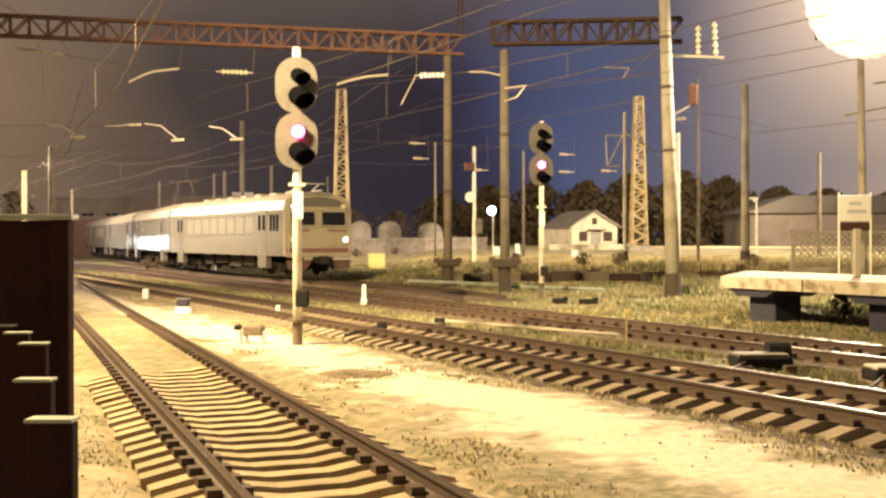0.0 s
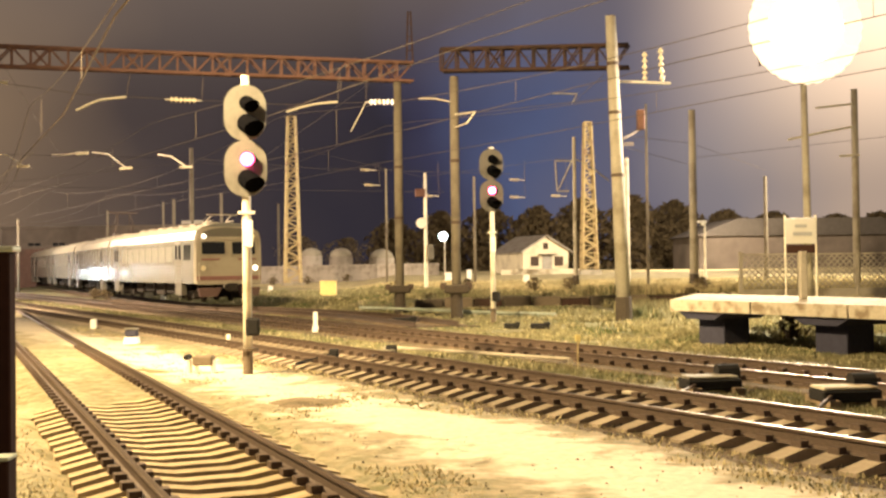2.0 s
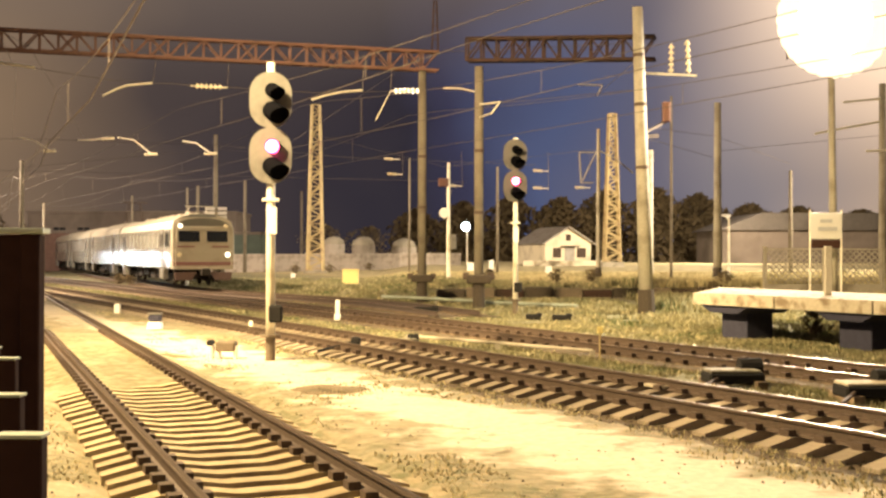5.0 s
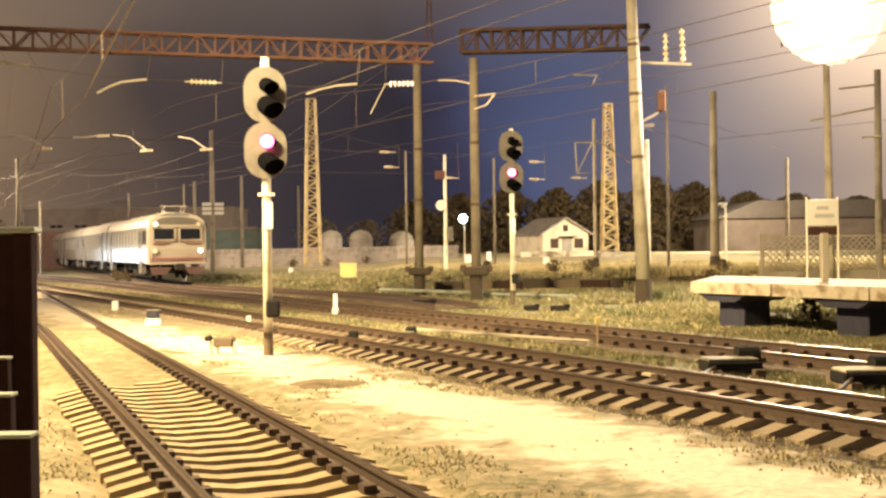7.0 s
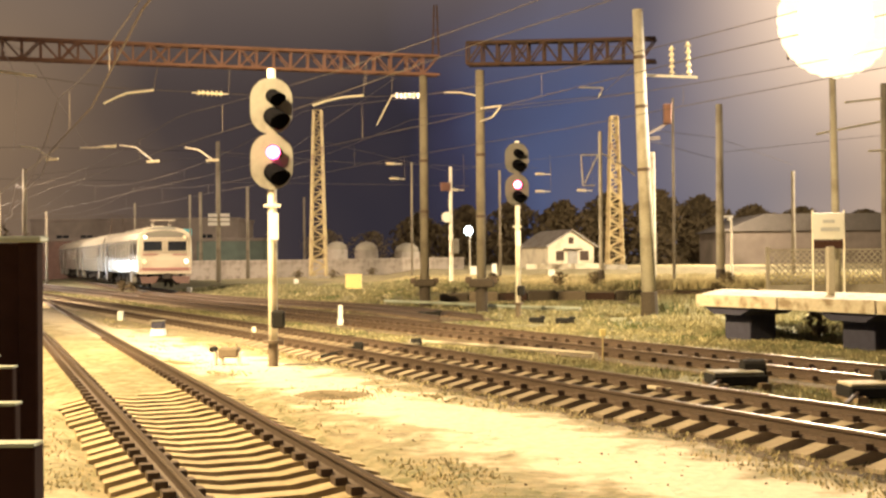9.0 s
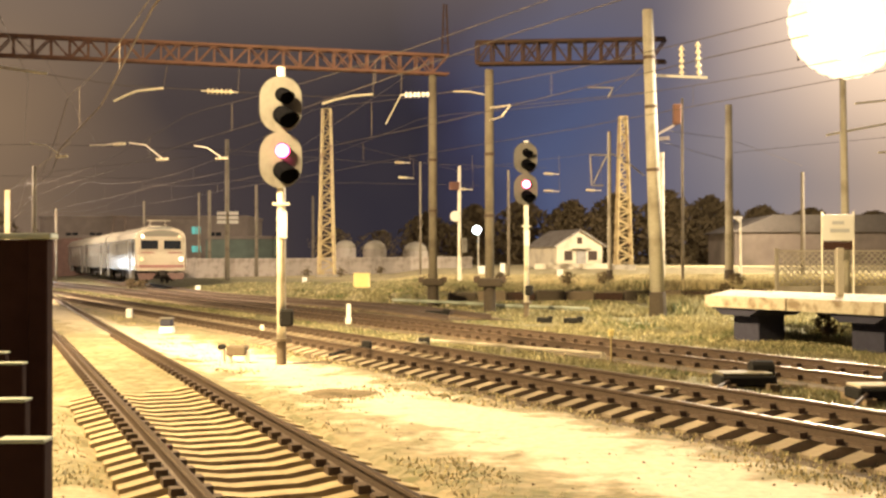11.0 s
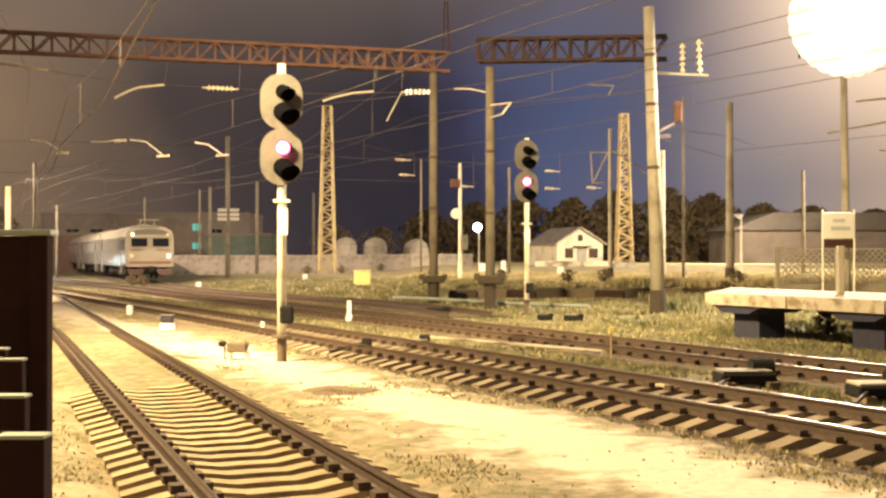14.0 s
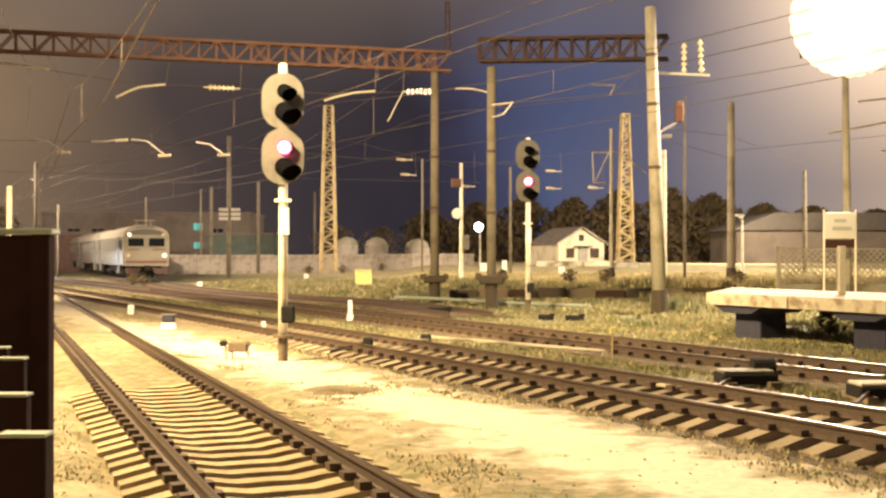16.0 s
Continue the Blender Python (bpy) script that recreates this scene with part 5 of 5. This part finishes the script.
def soil_heap(place, r, h, label, turn, deep=0.55):
    base = thing("soil_heap", place, label, "soil heap", "", turn)
    bm = BM()
    rings = []
    for k in range(5):
        f = k / 4
        ring = []
        for i in range(18):
            a = 6.283 * i / 18
            q = r * (1 - f) * (1 + 0.45 * noise.noise(Vector((math.cos(a) * 1.5, math.sin(a) * 1.5, 4))))
            ring.append(bm.verts.new((q * math.cos(a), q * deep * math.sin(a), h * math.sin(f * 1.57) + 0.02 * noise.noise(Vector((a, f * 4, 0))) - 0.06)))
        rings.append(ring)
    for r0, r1 in zip(rings, rings[1:]):
        for i in range(18):
            j = (i + 1) % 18
            bm.faces.new((r0[i], r0[j], r1[j], r1[i]))
    part("soil", bm, M_SOIL, base, smooth_shade=True)


soil_heap((-1.85, 18.7, -0.02), 1.0, 0.08, "low heap of dark soil on the sand", 14, 1.25)
soil_heap((-5.6, 24.4, -0.02), 0.6, 0.14, "small dark heap beside the cable box", 0)


def sign_boards():
    base = thing("pole_sign", (-17.6, 94.7, 4.95), "striped white sign boards on a pole", "sign")
    for x in (-0.5, 0.5):
        for k in range(3):
            part("board", box(BM(), (0.75, 0.05, 0.26), (x, 0, 0.2 + k * 0.36), 0.01), M_SIGNWHITE, base)
    part("bracket", box(BM(), (1.6, 0.06, 0.06), (0, 0.05, 0.55)), M_GALV, base)


sign_boards()
concrete_pole((-11.3, 30.0, 0), 3.95, 0.07, 0.07, "thin white post beyond the dark screen", 0, group="slim poles")


def hidden_headlamp():
    """The white lamp whose gleam runs along the coaches."""
    base = thing("yard_headlamp", (-38.5, 104.5, 0), "white yard lamp on a low stand", "lamp")
    part("stand", cyl(BM(), (0, 0, -0.1), (0, 0, 1.2), 0.12, 0.08, 10), M_DARKSTEEL, base)
    part("lens", ball(BM(), (0, 0, 1.6), 0.45), M_HEADLAMP, base, "glowing white lens")


hidden_headlamp()


def pantograph(parent, y):
    """A raised diamond pantograph on a coach roof, and the arc that it draws from the wire."""
    frame_bm = BM()
    for x in (-0.6, 0.6):
        bar(frame_bm, (x, y - 0.9, 4.32), (x, y + 0.9, 4.32), 0.07)
        for s in (-1, 1):
            bar(frame_bm, (x, y + 0.15 * s, 4.34), (x * 0.85, y + 0.85 * s, 5.05), 0.05)
            bar(frame_bm, (x * 0.85, y + 0.85 * s, 5.05), (x * 0.7, y + 0.1 * s, 5.78), 0.04)
    part("pantograph", frame_bm, M_RAIL, parent, "raised diamond pantograph")
    part("collector_head", box(BM(), (1.9, 0.35, 0.06), (0, y, 5.82), 0.01), M_RAIL, parent)
    return part("arc_flash", ball(BM(), (0, 0, 0), 0.85), M_ARC, parent, "short blue-white electric arc", pose(0, y, 2.6))


ARC_Y = 5.0
arc = pantograph(coaches[1], ARC_Y)


# ---- grass and stones ----
def scatter_grass():
    random.seed(11)
    train_line = {round(v.y): v.x for k, v in BEND.items() if k > 2 * JOIN}
    verts, faces, mats = [], [], []
    tries = 0
    while len(faces) < 190000 and tries < 1300000:
        tries += 1
        y = 8.5 + 75 * random.random() ** 1.6
        x = (random.uniform(-0.42, 0.44)) * y
        c = across(x, y)
        d1 = x * math.cos(A1) + y * math.sin(A1) - 2.5
        n = noise.noise(Vector((x * 0.55, y * 0.55, 7))) + 0.5 * noise.noise(Vector((x * 1.7, y * 1.7, 2)))
        if abs(d1) < 1.55 or any(abs(c - t) < 1.45 for t in (10.9, 15.7)) or abs(x - train_line.get(round(y), 99.0)) < 1.8:
            continue
        if c < 9.6:
            heap = ((x + 1.85) / 1.15) ** 2 + ((y - 18.7) / 1.5) ** 2
            keep = (n > -0.08 and c < 5.9) or (8.3 < c < 9.6 and n > -0.45) or (1.6 < d1 < 2.4 and n > 0.0) or heap < 0.8 + 0.8 * n
            h = 0.036
        elif c < 22:
            keep = n > -0.48
            h = 0.075
        else:
            keep = n > -0.3
            h = 0.13
        if c > 27 and 42 < y < 58 and x > 8:
            h = 0.34
        if 49.6 < y < 52.7 and x > 0.4 or not keep or random.random() > (0.20 if c < 9.6 else 1.0):
            continue
        z = ground_z(x, y) - 0.04
        for _ in range(4):
            px, py = x + random.uniform(-0.10, 0.10), y + random.uniform(-0.10, 0.10)
            a = random.random() * 6.283
            hh = h * random.uniform(0.5, 1.5)
            wd = 0.004 + 0.0007 * y
            lean = random.uniform(0, 1.0) * hh
            k = len(verts)
            verts += [(px - wd * math.cos(a), py - wd * math.sin(a), z), (px + wd * math.cos(a), py + wd * math.sin(a), z), (px - lean * math.sin(a), py + lean * math.cos(a), z + hh)]
            faces.append((k, k + 1, k + 2))
            mats.append(1 if random.random() < (0.15 if c > 9.6 else 0.7) + 0.75 * smooth(31, 37, c) else 0)
    me = bpy.data.meshes.new("grass")
    me.from_pydata(verts, [], faces)
    me.materials.append(M_TURF)
    me.materials.append(M_STRAW)
    me.polygons.foreach_set("material_index", mats)
    tagged(new("grass", me), "dry yellow-green grass tufts between the tracks", "grass", "", "stuff")


scatter_grass()


def scatter_stones():
    random.seed(3)
    verts, faces = [], []
    for k in range(4200):
        if k % 3:
            c, s = random.choice((10.9, 15.7)) + random.uniform(-1.7, 1.7), random.uniform(-2, 50)
            x, y = start_at(c, A2, s)
            z = -0.085
        else:
            y = 8 + 26 * random.random()
            x = random.uniform(-0.4, 0.42) * y
            z = ground_z(x, y) - track_dip(x, y) - 0.02
        r = random.uniform(0.015, 0.045) if k % 3 else random.uniform(0.008, 0.022)
        b = len(verts)
        for dx, dy, dz in ((1, 0, 0), (0, 1, 0), (-1, 0, 0), (0, -1, 0), (0, 0, 0.9)):
            verts.append((x + dx * r * random.uniform(0.6, 1.3), y + dy * r * random.uniform(0.6, 1.3), z + dz * r * random.uniform(0.6, 1.3)))
        faces += [(b, b + 1, b + 4), (b + 1, b + 2, b + 4), (b + 2, b + 3, b + 4), (b + 3, b, b + 4)]
    me = bpy.data.meshes.new("gravel")
    me.from_pydata(verts, [], faces)
    me.materials.append(M_BALLAST)
    tagged(new("gravel", me), "loose brown stones along the tracks", "gravel", "", "stuff")


scatter_stones()


# ---- what moves ----
def motions():
    """The train draws away from the camera, slowing down."""
    times = [(0.0, -0.1), (1.5, 3.0), (3.5, 7.6), (6.0, 13.6), (7.0, 16.6), (8.5, 21.6), (10.5, 27.6), (12.5, 32.0), (14.5, 35.4), (16.0, 37.4)]
    for k, ob in enumerate(coaches):
        rows = []
        for t, s in times:
            p, _ = rail_point(s + k * 20.5)
            q, _ = rail_point(s + k * 20.5 + 19.8)
            d = q - p
            rows.append((t, pose(p.x, p.y, 0.205, 0, 0, math.degrees(math.atan2(-d.x, d.y)))))
        walk(ob, rows)
    # the arc leaps at the collector for a third of a second
    low, high = pose(0, ARC_Y, 2.6), pose(0, ARC_Y, 5.9)
    walk(arc, [(0.0, low), (12.1, low), (12.25, low), (12.35, high), (12.55, high), (12.65, low), (12.8, low), (16.0, low)])


motions()
